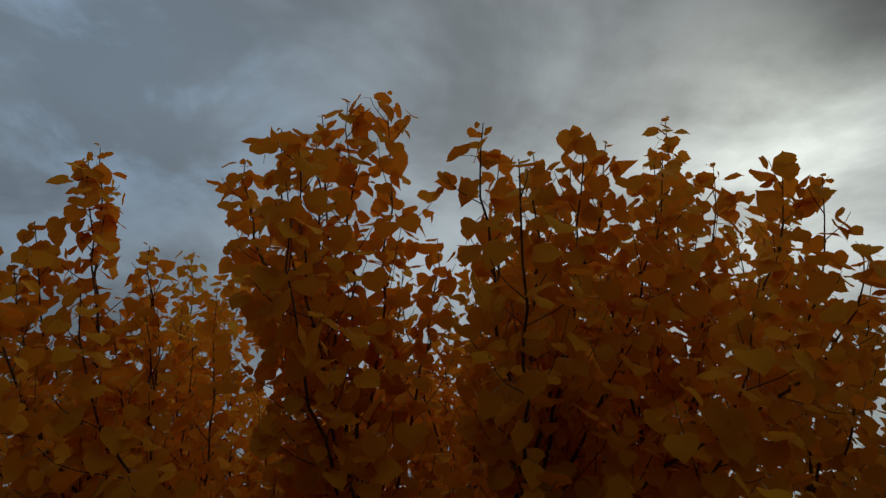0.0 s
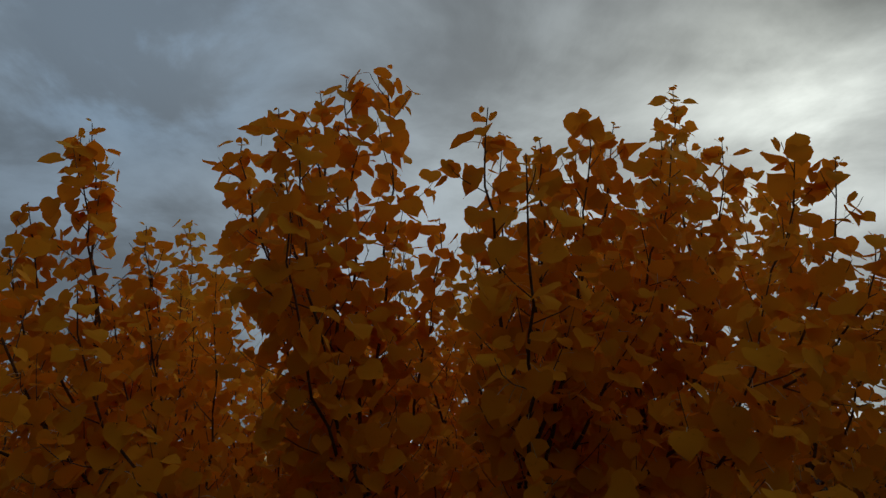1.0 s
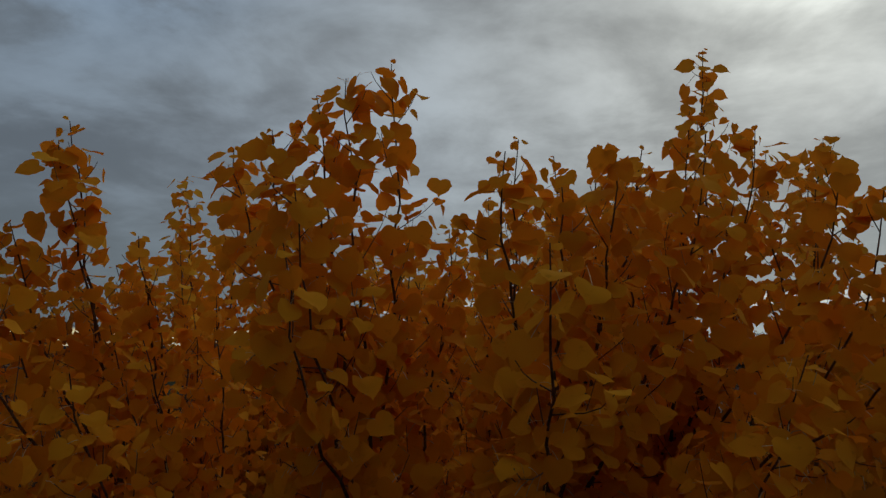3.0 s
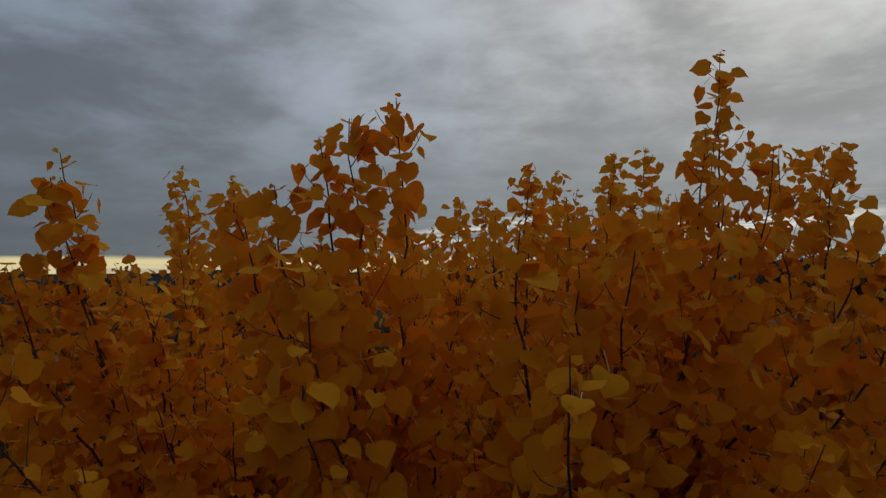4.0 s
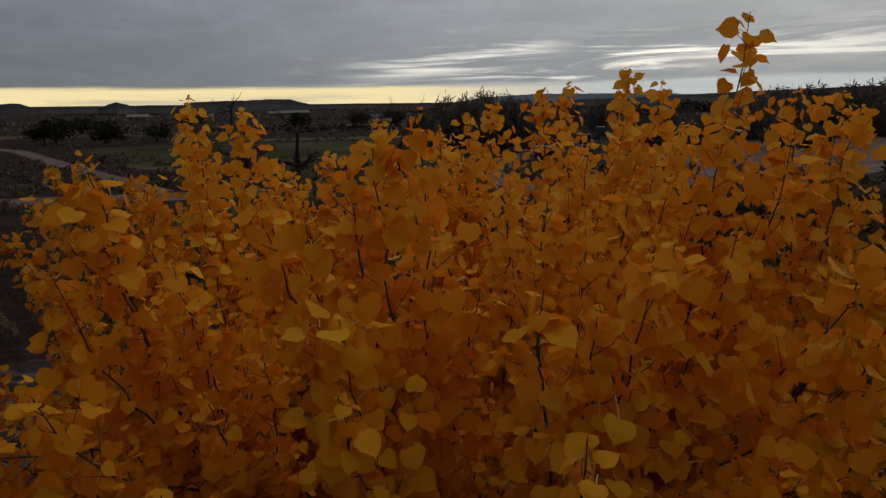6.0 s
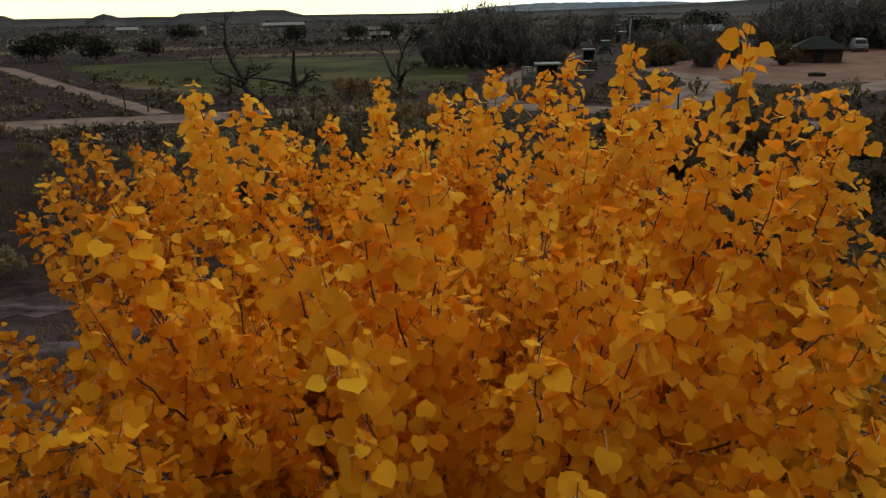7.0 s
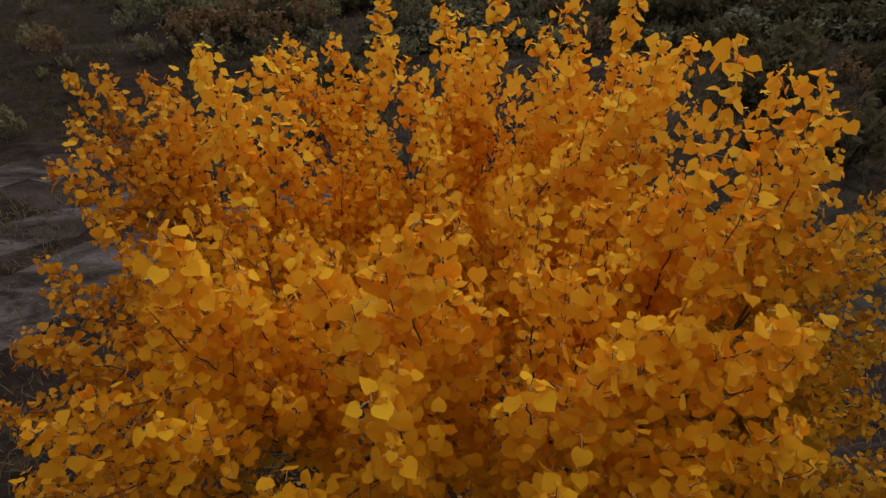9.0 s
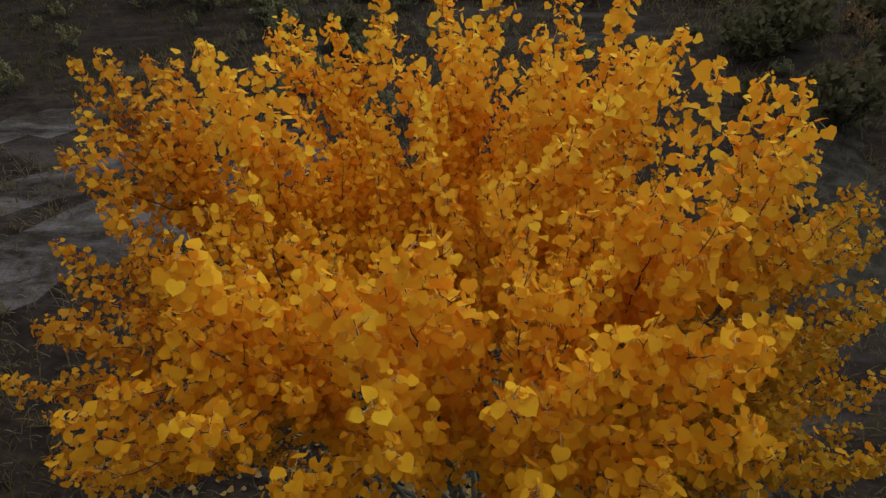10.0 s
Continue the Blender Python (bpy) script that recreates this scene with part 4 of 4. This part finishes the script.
# low brush past the shrubs, far too many to count
brush, grass = Bag(), Bag()
br = random.Random(11)
count = 0
while count < 6200:
    y = 21 + 500 * br.random() ** 2.7
    x = br.uniform(-0.85, 0.85) * y
    field_here = -52 < x < 0.5 and 60 < y < 108 and y > 60 + abs(x + 10) * 0.80
    if on_track(x, y, 0.05) or field_here or (21 < x < 62 and 54 < y < 96) or noise.noise((x * 0.05, y * 0.05, 3)) < -0.25:
        continue
    size = br.uniform(0.3, 0.8) * (1 + y / 220)
    slot = br.choice((0, 0, 1, 1, 2))
    base = Vector((x, y, ground_z(x, y)))
    for k in range(26 if y < 80 else 10):
        out = rand_way(br) * size * br.uniform(0.35, 0.62)
        p = base + Vector((out.x, out.y, abs(out.z) * 0.95 + 0.03))
        a = (out.normalized() * 0.3 + rand_way(br) * 0.8 + Vector((0, 0, 0.5))).normalized() * size * br.uniform(0.12, 0.22)
        brush.card(p, a, a.cross(out + rand_way(br) * 0.2).normalized() * size * br.uniform(0.07, 0.13), slot if br.random() < 0.85 else (slot + 1) % 3)
    count += 1
tagged(new("scrub", brush.mesh("scrub", [M_SCRUB_GREY, M_SCRUB_OLIVE, M_SCRUB_BROWN])), "low grey-green and brown scrub over the flats", "scrub", kind="stuff")
count = 0
while count < 21000:
    y = -5.0 + 37 * br.random() ** 1.2
    x = br.uniform(-1.0, 1.0) * (abs(y) * 0.85 + 4.5)
    if on_track(x, y, -0.45) and br.random() < 0.8 and math.hypot(x + 0.3, y - 3.4) > 2.4 or noise.noise((x * 0.35, y * 0.35, 5)) < br.uniform(-0.55, 0.1):
        continue
    base = Vector((x, y, ground_z(x, y) - 0.01))
    for k in range(3):
        tall = br.uniform(0.06, 0.28)
        lean = Vector((br.gauss(0, 0.5), br.gauss(0, 0.5), 1)).normalized() * tall
        wide = Vector((br.uniform(-1, 1), br.uniform(-1, 1), 0)).normalized() * (0.006 + abs(y) * 0.0006)
        p = base + Vector((br.gauss(0, 0.08), br.gauss(0, 0.08), 0))
        s = len(grass.v)
        grass.v += [p - wide, p + wide, p + lean * 0.6 + wide * 0.7, p + lean + Vector((lean.x, lean.y, -0.02)) * 0.5, p + lean * 0.6 - wide * 0.7]
        grass.f.append((s, s + 1, s + 2, s + 3, s + 4))
        grass.s.append(0 if (x * 0.13 + noise.noise((x * 0.2, y * 0.2, 1)) * 2) > -0.9 else 1)
    count += 1
tagged(new("grass", grass.mesh("grass", [M_GRASS, M_GREENISH])), "dry brown grass with dull green tufts", "grass", kind="stuff")


# ---- trees of the valley ----
def bare_form(seed, high, trunk_lines=None, twigs=1.0, thick=0.16, haze=0, mat=None):
    """A leafless tree: trunk and, apart from it, its limbs and fine twigs."""
    r = random.Random(seed)
    mat = mat or M_DEAD
    trunk, crown = Bag(), Bag()

    def grow(p, d, long, rad, level):
        line = [p]
        for k in range(4):
            d = (d + rand_way(r) * 0.28 + Vector((0, 0, 0.06))).normalized()
            line.append(line[-1] + d * long / 4)
        bag = trunk if level == 0 else crown
        bag.tube(line, [rad * (1 - 0.14 * k) for k in range(5)], 7 if level == 0 else 5 if level == 1 else 3)
        if level == 4:
            return
        if level >= 2 and haze:
            for k in range(haze):
                q = line[r.randint(1, 4)] + rand_way(r) * 0.25
                a = (d + rand_way(r) * 0.8).normalized() * r.uniform(0.25, 0.6)
                crown.card(q + a * 0.6, a, a.cross(rand_way(r)).normalized() * 0.024)
        for k in range(int((4, 4, 4, 4)[level] * twigs + r.random())):
            u = r.uniform(0.35, 1.0) * 4
            i = min(int(u), 3)
            q = line[i].lerp(line[i + 1], u - i)
            way = (d + rand_way(r) * (0.95 if level else 0.75)).normalized()
            grow(q, way, long * r.uniform(0.52, 0.78), rad * 0.50, level + 1)

    for line in trunk_lines or [((0, 0, -0.1), (r.uniform(-0.1, 0.1), r.uniform(-0.1, 0.1), 1.0), high * 0.36, thick)]:
        p, d, long, rad = line
        grow(Vector(p), Vector(d).normalized(), long, rad, 0 if rad >= thick * 0.9 else 1)
    return trunk.mesh("trunk", mat, True), crown.mesh("crown", mat, False)


def bare_tree(name, form, label, group=""):
    ob = new(name)
    part("trunk", form[0], ob)
    part("crown", form[1], ob)
    return tagged(ob, label, "tree", group)


t1 = bare_tree("dead_tree", bare_form(3, 5, [((0, 0, -0.1), (-0.6, 0.1, 1), 2.3, 0.42), ((-1.1, 0.2, 1.8), (-1.0, 0.1, 0.95), 3.6, 0.30), ((-0.9, 0.1, 1.6), (-1.0, -0.2, 0.05), 2.6, 0.15), ((-1.0, 0.1, 1.9), (1.0, 0.2, 0.15), 2.6, 0.13)], 0.65, 0.42),
               "dark dead tree with a leaning broken trunk")
t1.matrix_basis = pose(-14.6, 52.6, 0) @ Matrix.Diagonal((0.95, 0.95, 0.86, 1))
t2 = bare_tree("dead_tree", bare_form(8, 5, [((0, 0, -0.1), (0.02, 0, 1), 1.2, 0.40), ((0, 0, 0.9), (-0.05, 0.1, 1), 3.6, 0.24), ((0, 0, 0.8), (-1.0, 0.1, 0.42), 3.4, 0.26), ((0.1, 0, 0.9), (1.0, 0, 0.65), 1.5, 0.28)], 0.6, 0.40),
               "dark dead tree with spreading forked limbs")
t2.matrix_basis = pose(-12.2, 55.8, 0) @ Matrix.Diagonal((1.0, 1.0, 0.80, 1))
t3 = bare_tree("bare_tree", bare_form(15, 5, [((0, 0, -0.1), (0.05, 0, 1), 1.7, 0.24), ((0, 0, 1.2), (-0.75, 0.1, 1), 2.9, 0.13), ((0.05, 0, 1.3), (-0.1, 0.2, 1), 3.4, 0.13)], 0.6, 0.24),
               "thin leafless grey tree beside the dirt road")
t3.matrix_basis = pose(-3.7, 54.0, 0)
M_THICKET = surface("dark_leafless_twigs", (0.15, 0.13, 0.11), (0.26, 0.225, 0.19), 1.0, 0.9, 0, 20, islands=0.4)


def thicket(seed):
    ob = new("leafless_thicket")
    form = shrub_form("leafless_thicket", seed, 6.6, 2.7, 2600, (M_THICKET, M_THICKET), stems=46, tall=0.03, slim=0.24, stand=0.42)
    part("woody_base", form[0], ob, kind="stuff")
    part("fine_growth", form[1], ob, kind="stuff")
    return tagged(ob, "tall leafless grey thicket with dense fine twigs", "thicket", "leafless thickets")


GREY = [thicket(70 + k) for k in range(3)]
spots = [(0.6, 83, 0.9), (2.6, 85, 1.0), (4.8, 84, 1.0), (7.0, 86, 1.1), (9.4, 84, 0.95), (11.2, 81, 0.55), (4.2, 92, 1.15), (8.5, 94, 1.1), (12.5, 88, 0.7), (13.5, 80, 0.4),
         (28.5, 74, 0.7), (26.5, 90, 0.7), (31, 88, 0.75), (35, 95, 0.8), (39.5, 95, 0.75), (46, 97, 0.9), (50, 104, 1.1), (55, 108, 1.2), (61, 112, 1.25), (66, 108, 1.2), (72, 112, 1.3), (78, 116, 1.3), (17, 100, 0.8), (22.5, 121, 1.0), (30, 128, 1.0), (65, 98, 0.9), (53, 99, 0.8)]
spots += [(2.0, 88, 1.1), (6.0, 90, 1.15), (10.5, 90, 1.0), (-0.8, 86, 0.7), (58, 103, 1.2), (64, 104, 1.2), (70, 105, 1.25), (76, 108, 1.3), (84, 114, 1.3), (69, 100, 1.0)]
for i, (x, y, s) in enumerate(spots):
    m = pose(x, y, 0, 0, 0, i * 77) @ Matrix.Diagonal((s * 1.1, s * 1.1, s * 1.05, 1))
    ob = GREY[i] if i < 3 else copy_thing(GREY[i % 3], m)
    ob.matrix_basis = m


def juniper_form(seed):
    """A low dense evergreen with a lumpy outline."""
    r = random.Random(seed)
    trunk, crown = Bag(), Bag()
    lumps = [(Vector((r.gauss(0, 0.9), r.gauss(0, 0.9), r.uniform(1.0, 2.7))), r.uniform(0.7, 1.25)) for _ in range(16)]
    trunk.tube([(0, 0, -0.1), (0.05, 0, 0.7), (0, 0.05, 1.6), (0, 0, 2.6)], [0.22, 0.17, 0.12, 0.04], 6)
    for c, size in lumps:
        trunk.tube([(0, 0, 0.7), c * 0.55 + Vector((0, 0, 0.3)), c], [0.07, 0.05, 0.02], 4)
        for k in range(75):
            p = c + rand_way(r) * size * r.uniform(0.55, 1.05)
            p.z = max(p.z, 0.15)
            a = rand_way(r) * r.uniform(0.14, 0.30)
            crown.card(p, a, a.cross(rand_way(r)).normalized() * r.uniform(0.07, 0.18))
    return trunk.mesh("trunk", M_BARE, True), crown.mesh("crown", M_EVER, False)


EVER = [bare_tree("juniper", juniper_form(k), "dark rounded evergreen on the valley floor", "dark evergreens") for k in range(3)]
spots = [(-68.5, 118, 1.45), (-58, 114.5, 1.35), (-54.5, 127, 1.1), (-73, 122, 1.2), (-40, 190, 1.5), (-25, 205, 1.4), (-14, 185, 1.4), (-5, 150, 1.1), (-92, 170, 1.5), (-80, 215, 1.7), (16, 140, 1.3), (44, 150, 1.6), (60, 160, 1.8), (85, 150, 1.8), (34.5, 49.0, 0.55), (37, 50.2, 0.6)]
for i, (x, y, s) in enumerate(spots):
    m = pose(x, y, 0, 0, 0, i * 51) @ Matrix.Diagonal((s, s, s * 0.92, 1))
    ob = EVER[i] if i < 3 else copy_thing(EVER[i % 3], m)
    ob.matrix_basis = m

# far woods and hedges, in long uneven bands across the valley
woods = Bag()
wr = random.Random(19)
for band in range(74):
    y = 150 + 1500 * (band / 73) ** 1.6
    x0, long = wr.uniform(-0.80, 0.65) * y, wr.uniform(12, 60) * (1 + y / 300)
    tall = wr.uniform(0.7, 2.0) * (1 + y / 700)
    for k in range(80):
        x, yy = x0 + wr.uniform(0, long), y + wr.gauss(0, 3 + y * 0.012)
        size = tall * wr.uniform(0.6, 1.25)
        for j in range(9):
            out = rand_way(wr) * size * wr.uniform(0.4, 0.75)
            p = Vector((x + out.x * 1.3, yy + out.y * 1.3, abs(out.z) * 1.2 + 0.1))
            a = rand_way(wr) * size * wr.uniform(0.16, 0.34)
            woods.card(p, a, a.cross(rand_way(wr)).normalized() * size * wr.uniform(0.10, 0.22), 0 if band % 4 else 1)
tagged(new("far_woods", woods.mesh("far_woods", [M_FARWOOD, M_EVER])), "dark bands of far trees and hedges", "woods", kind="stuff")


# ---- sheds, hut, houses and cars ----
def block(lo, hi, top=None):
    b = Bag()
    b.box(lo, hi, 0, top)
    return b


def hut():
    ob = new("hut")
    part("wall", block((-2.3, -1.9, -0.05), (2.3, 1.9, 1.55)).mesh("wall", M_HUTWALL), ob)
    part("roof", block((-2.9, -2.5, 1.55), (2.9, 2.5, 2.75), (2.3, 2.35)).mesh("roof", M_GREENROOF), ob, "green metal hip roof")
    part("fascia", block((-2.95, -2.55, 1.44), (2.95, 2.55, 1.55)).mesh("fascia", M_DARK), ob)
    part("door", block((-0.45, -1.96, 0.0), (0.45, -1.9, 1.48)).mesh("door", M_DARK), ob)
    return tagged(ob, "small hut with brown walls and a green hip roof", "hut")


hut().matrix_basis = pose(42.6, 77.6, 0, 0, 0, -22)


def shed(wide, deep, high, roof_mat, wall_mat, label, open_front=True):
    ob = new("shed")
    for x in (-wide / 2, wide / 2 - 0.12):
        part("side_wall", block((x, 0, -0.05), (x + 0.12, deep, high)).mesh("side_wall", wall_mat), ob)
    part("back_wall", block((-wide / 2 + 0.12, deep - 0.1, -0.05), (wide / 2 - 0.12, deep, high - 0.1)).mesh("back_wall", wall_mat), ob)
    if not open_front:
        part("front_wall", block((-wide / 2 + 0.12, 0.02, -0.05), (wide / 2 - 0.12, 0.1, high)).mesh("front_wall", wall_mat), ob)
        part("door", block((-0.1, -0.03, 0), (0.8, 0.02, high * 0.8)).mesh("door", M_DARK), ob)
    part("roof", block((-wide / 2 - 0.2, -0.3, high), (wide / 2 + 0.2, deep + 0.2, high + 0.12), (0.03, 0.03)).mesh("roof", roof_mat), ob)
    return tagged(ob, label, "shed")


shed(2.0, 1.8, 1.45, M_WHITE, M_GREYWOOD, "open-fronted grey shed with a pale roof").matrix_basis = pose(9.6, 62.4, 0, 0, 0, -6)
shed(1.3, 1.2, 1.5, M_WHITE, M_DARK, "small dark shed with a pale roof").matrix_basis = pose(18.3, 85.5, 0, 0, 0, -10)
shed(3.7, 3.0, 2.0, M_WHITE, M_TAN, "tan shed with a flat pale roof", False).matrix_basis = pose(35.5, 140, 0, 0, 0, -14)
shed(3.2, 3.0, 1.9, M_GREYWOOD, M_GREYWOOD, "weathered grey farm shed", False).matrix_basis = pose(41.0, 136, 0, 0, 0, -14)


def house(wide, deep, high, roof_mat, wall_mat, label):
    """A low house with a gable roof, door and windows."""
    ob = new("house")
    part("wall", block((-wide / 2, -deep / 2, -0.05), (wide / 2, deep / 2, high)).mesh("wall", wall_mat), ob)
    b = Bag()
    x, y, rise = wide / 2 + 0.4, deep / 2 + 0.4, deep * 0.22
    b.v = [Vector(p) for p in ((-x, -y, high), (x, -y, high), (x, y, high), (-x, y, high), (-x, 0, high + rise), (x, 0, high + rise))]
    b.f, b.s = [(0, 1, 5, 4), (2, 3, 4, 5), (0, 4, 3), (1, 2, 5), (3, 2, 1, 0)], [0] * 5
    part("roof", b.mesh("roof", roof_mat), ob)
    part("door", block((-0.5, -deep / 2 - 0.05, 0), (0.5, -deep / 2, 2.0)).mesh("door", M_DARK), ob)
    for wx in (-wide * 0.32, wide * 0.32):
        part("window", block((wx - 0.6, -deep / 2 - 0.04, 1.0), (wx + 0.6, -deep / 2, 2.0)).mesh("window", M_GLASS), ob)
    return tagged(ob, label, "house")


house(7, 5, 2.2, M_WHITE, M_TAN, "low house with a bright pale metal roof").matrix_basis = pose(49.5, 130, 0, 0, 0, -20)
house(7, 5, 1.8, M_GREYWOOD, M_TAN, "grey-roofed farmhouse among far trees").matrix_basis = pose(-24, 260, 0, 0, 0, 5)
house(30, 9, 2.6, M_WHITE, M_GREYWOOD, "long low building with a white roof").matrix_basis = pose(-118, 520, 0, 0, 0, 12)
house(12, 7, 2.6, M_WHITE, M_TAN, "white-roofed house far down the valley").matrix_basis = pose(-195, 430, 0, 0, 0, 20)
house(10, 7, 2.6, M_GREYWOOD, M_TAN, "grey-roofed house far down the valley").matrix_basis = pose(-118, 330, 0, 0, 0, 15)
house(4.5, 4, 1.8, M_GREYWOOD, M_TAN, "small grey house beyond the field").matrix_basis = pose(-16, 178, 0, 0, 0, 4)
house(9, 6, 2.4, M_GREYWOOD, M_TAN, "grey farmhouse behind leafless trees").matrix_basis = pose(73, 128, 0, 0, 0, -25)
house(6, 5, 1.8, M_GREYWOOD, M_GREYWOOD, "grey-roofed barn by the evergreens").matrix_basis = pose(-92, 152, 0, 0, 0, 25)


def car(paint, label, tall=1.0):
    """A parked car: body, cabin, windows, lamps and four wheels."""
    ob = new("car")
    b = Bag()
    b.box((-0.88, -2.25, 0.32), (0.88, 2.25, 0.92 * tall), 0, (0.06, 0.10))
    body = part("body", b.mesh("body", paint), ob)
    part("cabin", block((-0.80, -1.35, 0.92 * tall), (0.80, 2.0, 1.62 * tall), (0.16, 0.42)).mesh("cabin", paint), ob)
    for y0, y1 in ((-1.36, -1.30), (1.95, 2.01)):
        b = Bag()
        inset = 0.30
        s = -1 if y0 < 0 else 1
        b.v = [Vector(p) for p in ((-0.70, s * (1.37 if s < 0 else 2.02), 0.98 * tall), (0.70, s * (1.37 if s < 0 else 2.02), 0.98 * tall), (0.60, s * ((1.37 if s < 0 else 2.02) - inset), 1.48 * tall), (-0.60, s * ((1.37 if s < 0 else 2.02) - inset), 1.48 * tall))]
        b.f, b.s = [(0, 1, 2, 3)], [0]
        part("window", b.mesh("window", M_GLASS), ob)
    for x in (-0.8, 0.8):
        for y in (-1.4, 1.4):
            b = Bag()
            b.tube([(x - 0.11, y, 0.33), (x + 0.11, y, 0.33)], [0.33, 0.33], 14, 0, True)
            wheel = part("wheel", b.mesh("wheel", M_DARK), ob)
            b = Bag()
            b.tube([(x - 0.12, y, 0.33), (x + 0.12, y, 0.33)], [0.19, 0.19], 10, 0, True)
            part("rim", b.mesh("rim", M_WHITE), wheel)
    for x in (-0.62, 0.62):
        part("headlight", block((x - 0.17, -2.27, 0.66 * tall), (x + 0.17, -2.17, 0.80 * tall)).mesh("headlight", M_WHITE), ob)
    part("bumper", block((-0.86, -2.32, 0.36), (0.86, -2.2, 0.52)).mesh("bumper", M_DARK), ob)
    return tagged(ob, label, "car")


car(M_SILVER, "silver station wagon parked on bare dirt", 1.05).matrix_basis = pose(57.5, 94.5, 0, 0, 0, -22)
car(M_DARK, "black van parked beside the leafless trees", 1.12).matrix_basis = pose(25.2, 106, 0, 0, 0, -12)
car(M_DARK, "dark car parked at the yard's edge").matrix_basis = pose(42.5, 100, 0, 0, 0, 60)
car(M_SILVER, "grey car parked at the yard's edge").matrix_basis = pose(47.5, 101, 0, 0, 0, 70)


def fence_post(x, y, high):
    b = Bag()
    lean = Vector((rng.uniform(-0.06, 0.06), rng.uniform(-0.06, 0.06), 1))
    b.tube([Vector((0, 0, -0.2)), lean * high * 0.5, lean * high], [0.05, 0.045, 0.04], 6, 0, True)
    ob = part("fence_post", b.mesh("fence_post", M_DARKWOOD), place=pose(x, y, ground_z(x, y)))
    return tagged(ob, "dark weathered wooden fence post by the road", "post", "fence posts by the road")


for x, y, high in ((-31.5, 42.6, 1.2), (-22.5, 46.9, 1.3), (-20.7, 46.4, 1.3), (-13.3, 49.0, 1.3), (-9.6, 49.5, 1.2), (-5.5, 49.6, 1.2), (1.4, 48.8, 1.2), (14.6, 41.6, 1.2), (16.4, 40.6, 0.9), (18.8, 40.2, 1.0), (21.4, 40.0, 0.9), (24.0, 38.6, 0.9)):
    fence_post(x, y, high)

b = Bag()
b.tube([(-0.7, 0, 0.16), (0, 0.03, 0.18), (0.7, 0, 0.15)], [0.17, 0.18, 0.14], 9, 0, True)
tagged(part("log", b.mesh("log", M_DARKWOOD), place=pose(33.5, 60.5, 0.02, 0, 0, -15)), "dark short log lying on the dirt yard", "log")


def crate(wide, deep, high, mat, label):
    """A slatted crate: corner posts, slats and a lid."""
    ob = new("crate")
    for x in (-wide / 2, wide / 2 - 0.06):
        for y in (-deep / 2, deep / 2 - 0.06):
            part("corner_post", block((x, y, 0), (x + 0.06, y + 0.06, high)).mesh("corner_post", mat), ob)
    for z in np.linspace(0.04, high - 0.14, max(2, int(high / 0.2))):
        part("slat", block((-wide / 2 - 0.02, -deep / 2 - 0.02, z), (wide / 2 + 0.02, -deep / 2 - 0.001, z + 0.1)).mesh("slat", mat), ob)
        part("slat", block((-wide / 2 - 0.02, deep / 2 + 0.001, z), (wide / 2 + 0.02, deep / 2 + 0.02, z + 0.1)).mesh("slat", mat), ob)
    part("lid", block((-wide / 2 - 0.04, -deep / 2 - 0.04, high), (wide / 2 + 0.04, deep / 2 + 0.04, high + 0.05)).mesh("lid", mat), ob)
    return tagged(ob, label, "crate", "crates by the sheds")


for x, y, wide, high, mat, word in ((11.6, 66, 1.2, 0.8, M_GREYWOOD, "grey"), (13.2, 70, 1.0, 0.6, M_WHITE, "pale"), (14.0, 66.5, 1.5, 0.5, M_GREYWOOD, "grey"), (15.8, 73, 1.2, 0.9, M_DARKWOOD, "dark"),
                                    (12.4, 75, 1.4, 0.7, M_TAN, "tan"), (16.8, 79, 1.2, 0.6, M_GREYWOOD, "grey"), (8.2, 66, 0.9, 1.0, M_WHITE, "pale")):
    crate(wide, wide * 0.8, high, mat, word + " slatted crate standing by the farm sheds").matrix_basis = pose(x, y, 0, 0, 0, x * 37)

pole = new("utility_pole")
b = Bag()
b.tube([(0, 0, -0.2), (0, 0, 2.5), (0.03, 0, 5.2)], [0.13, 0.115, 0.10], 9, 0, True)
part("shaft", b.mesh("shaft", M_WHITE, True), pole)
b = Bag()
b.tube([(0.03, 0, 5.0), (-0.15, 0, 5.3), (-0.7, 0, 5.4)], [0.035, 0.035, 0.03], 6, 0, True)
part("bracket", b.mesh("bracket", M_WHITE, True), pole)
part("lamp_head", block((-1.05, -0.1, 5.33), (-0.68, 0.1, 5.43), (0.06, 0.03)).mesh("lamp_head", M_WHITE), pole)
tagged(pole, "pale grey lamp pole by the farm sheds", "pole").matrix_basis = pose(22.3, 82, 0)
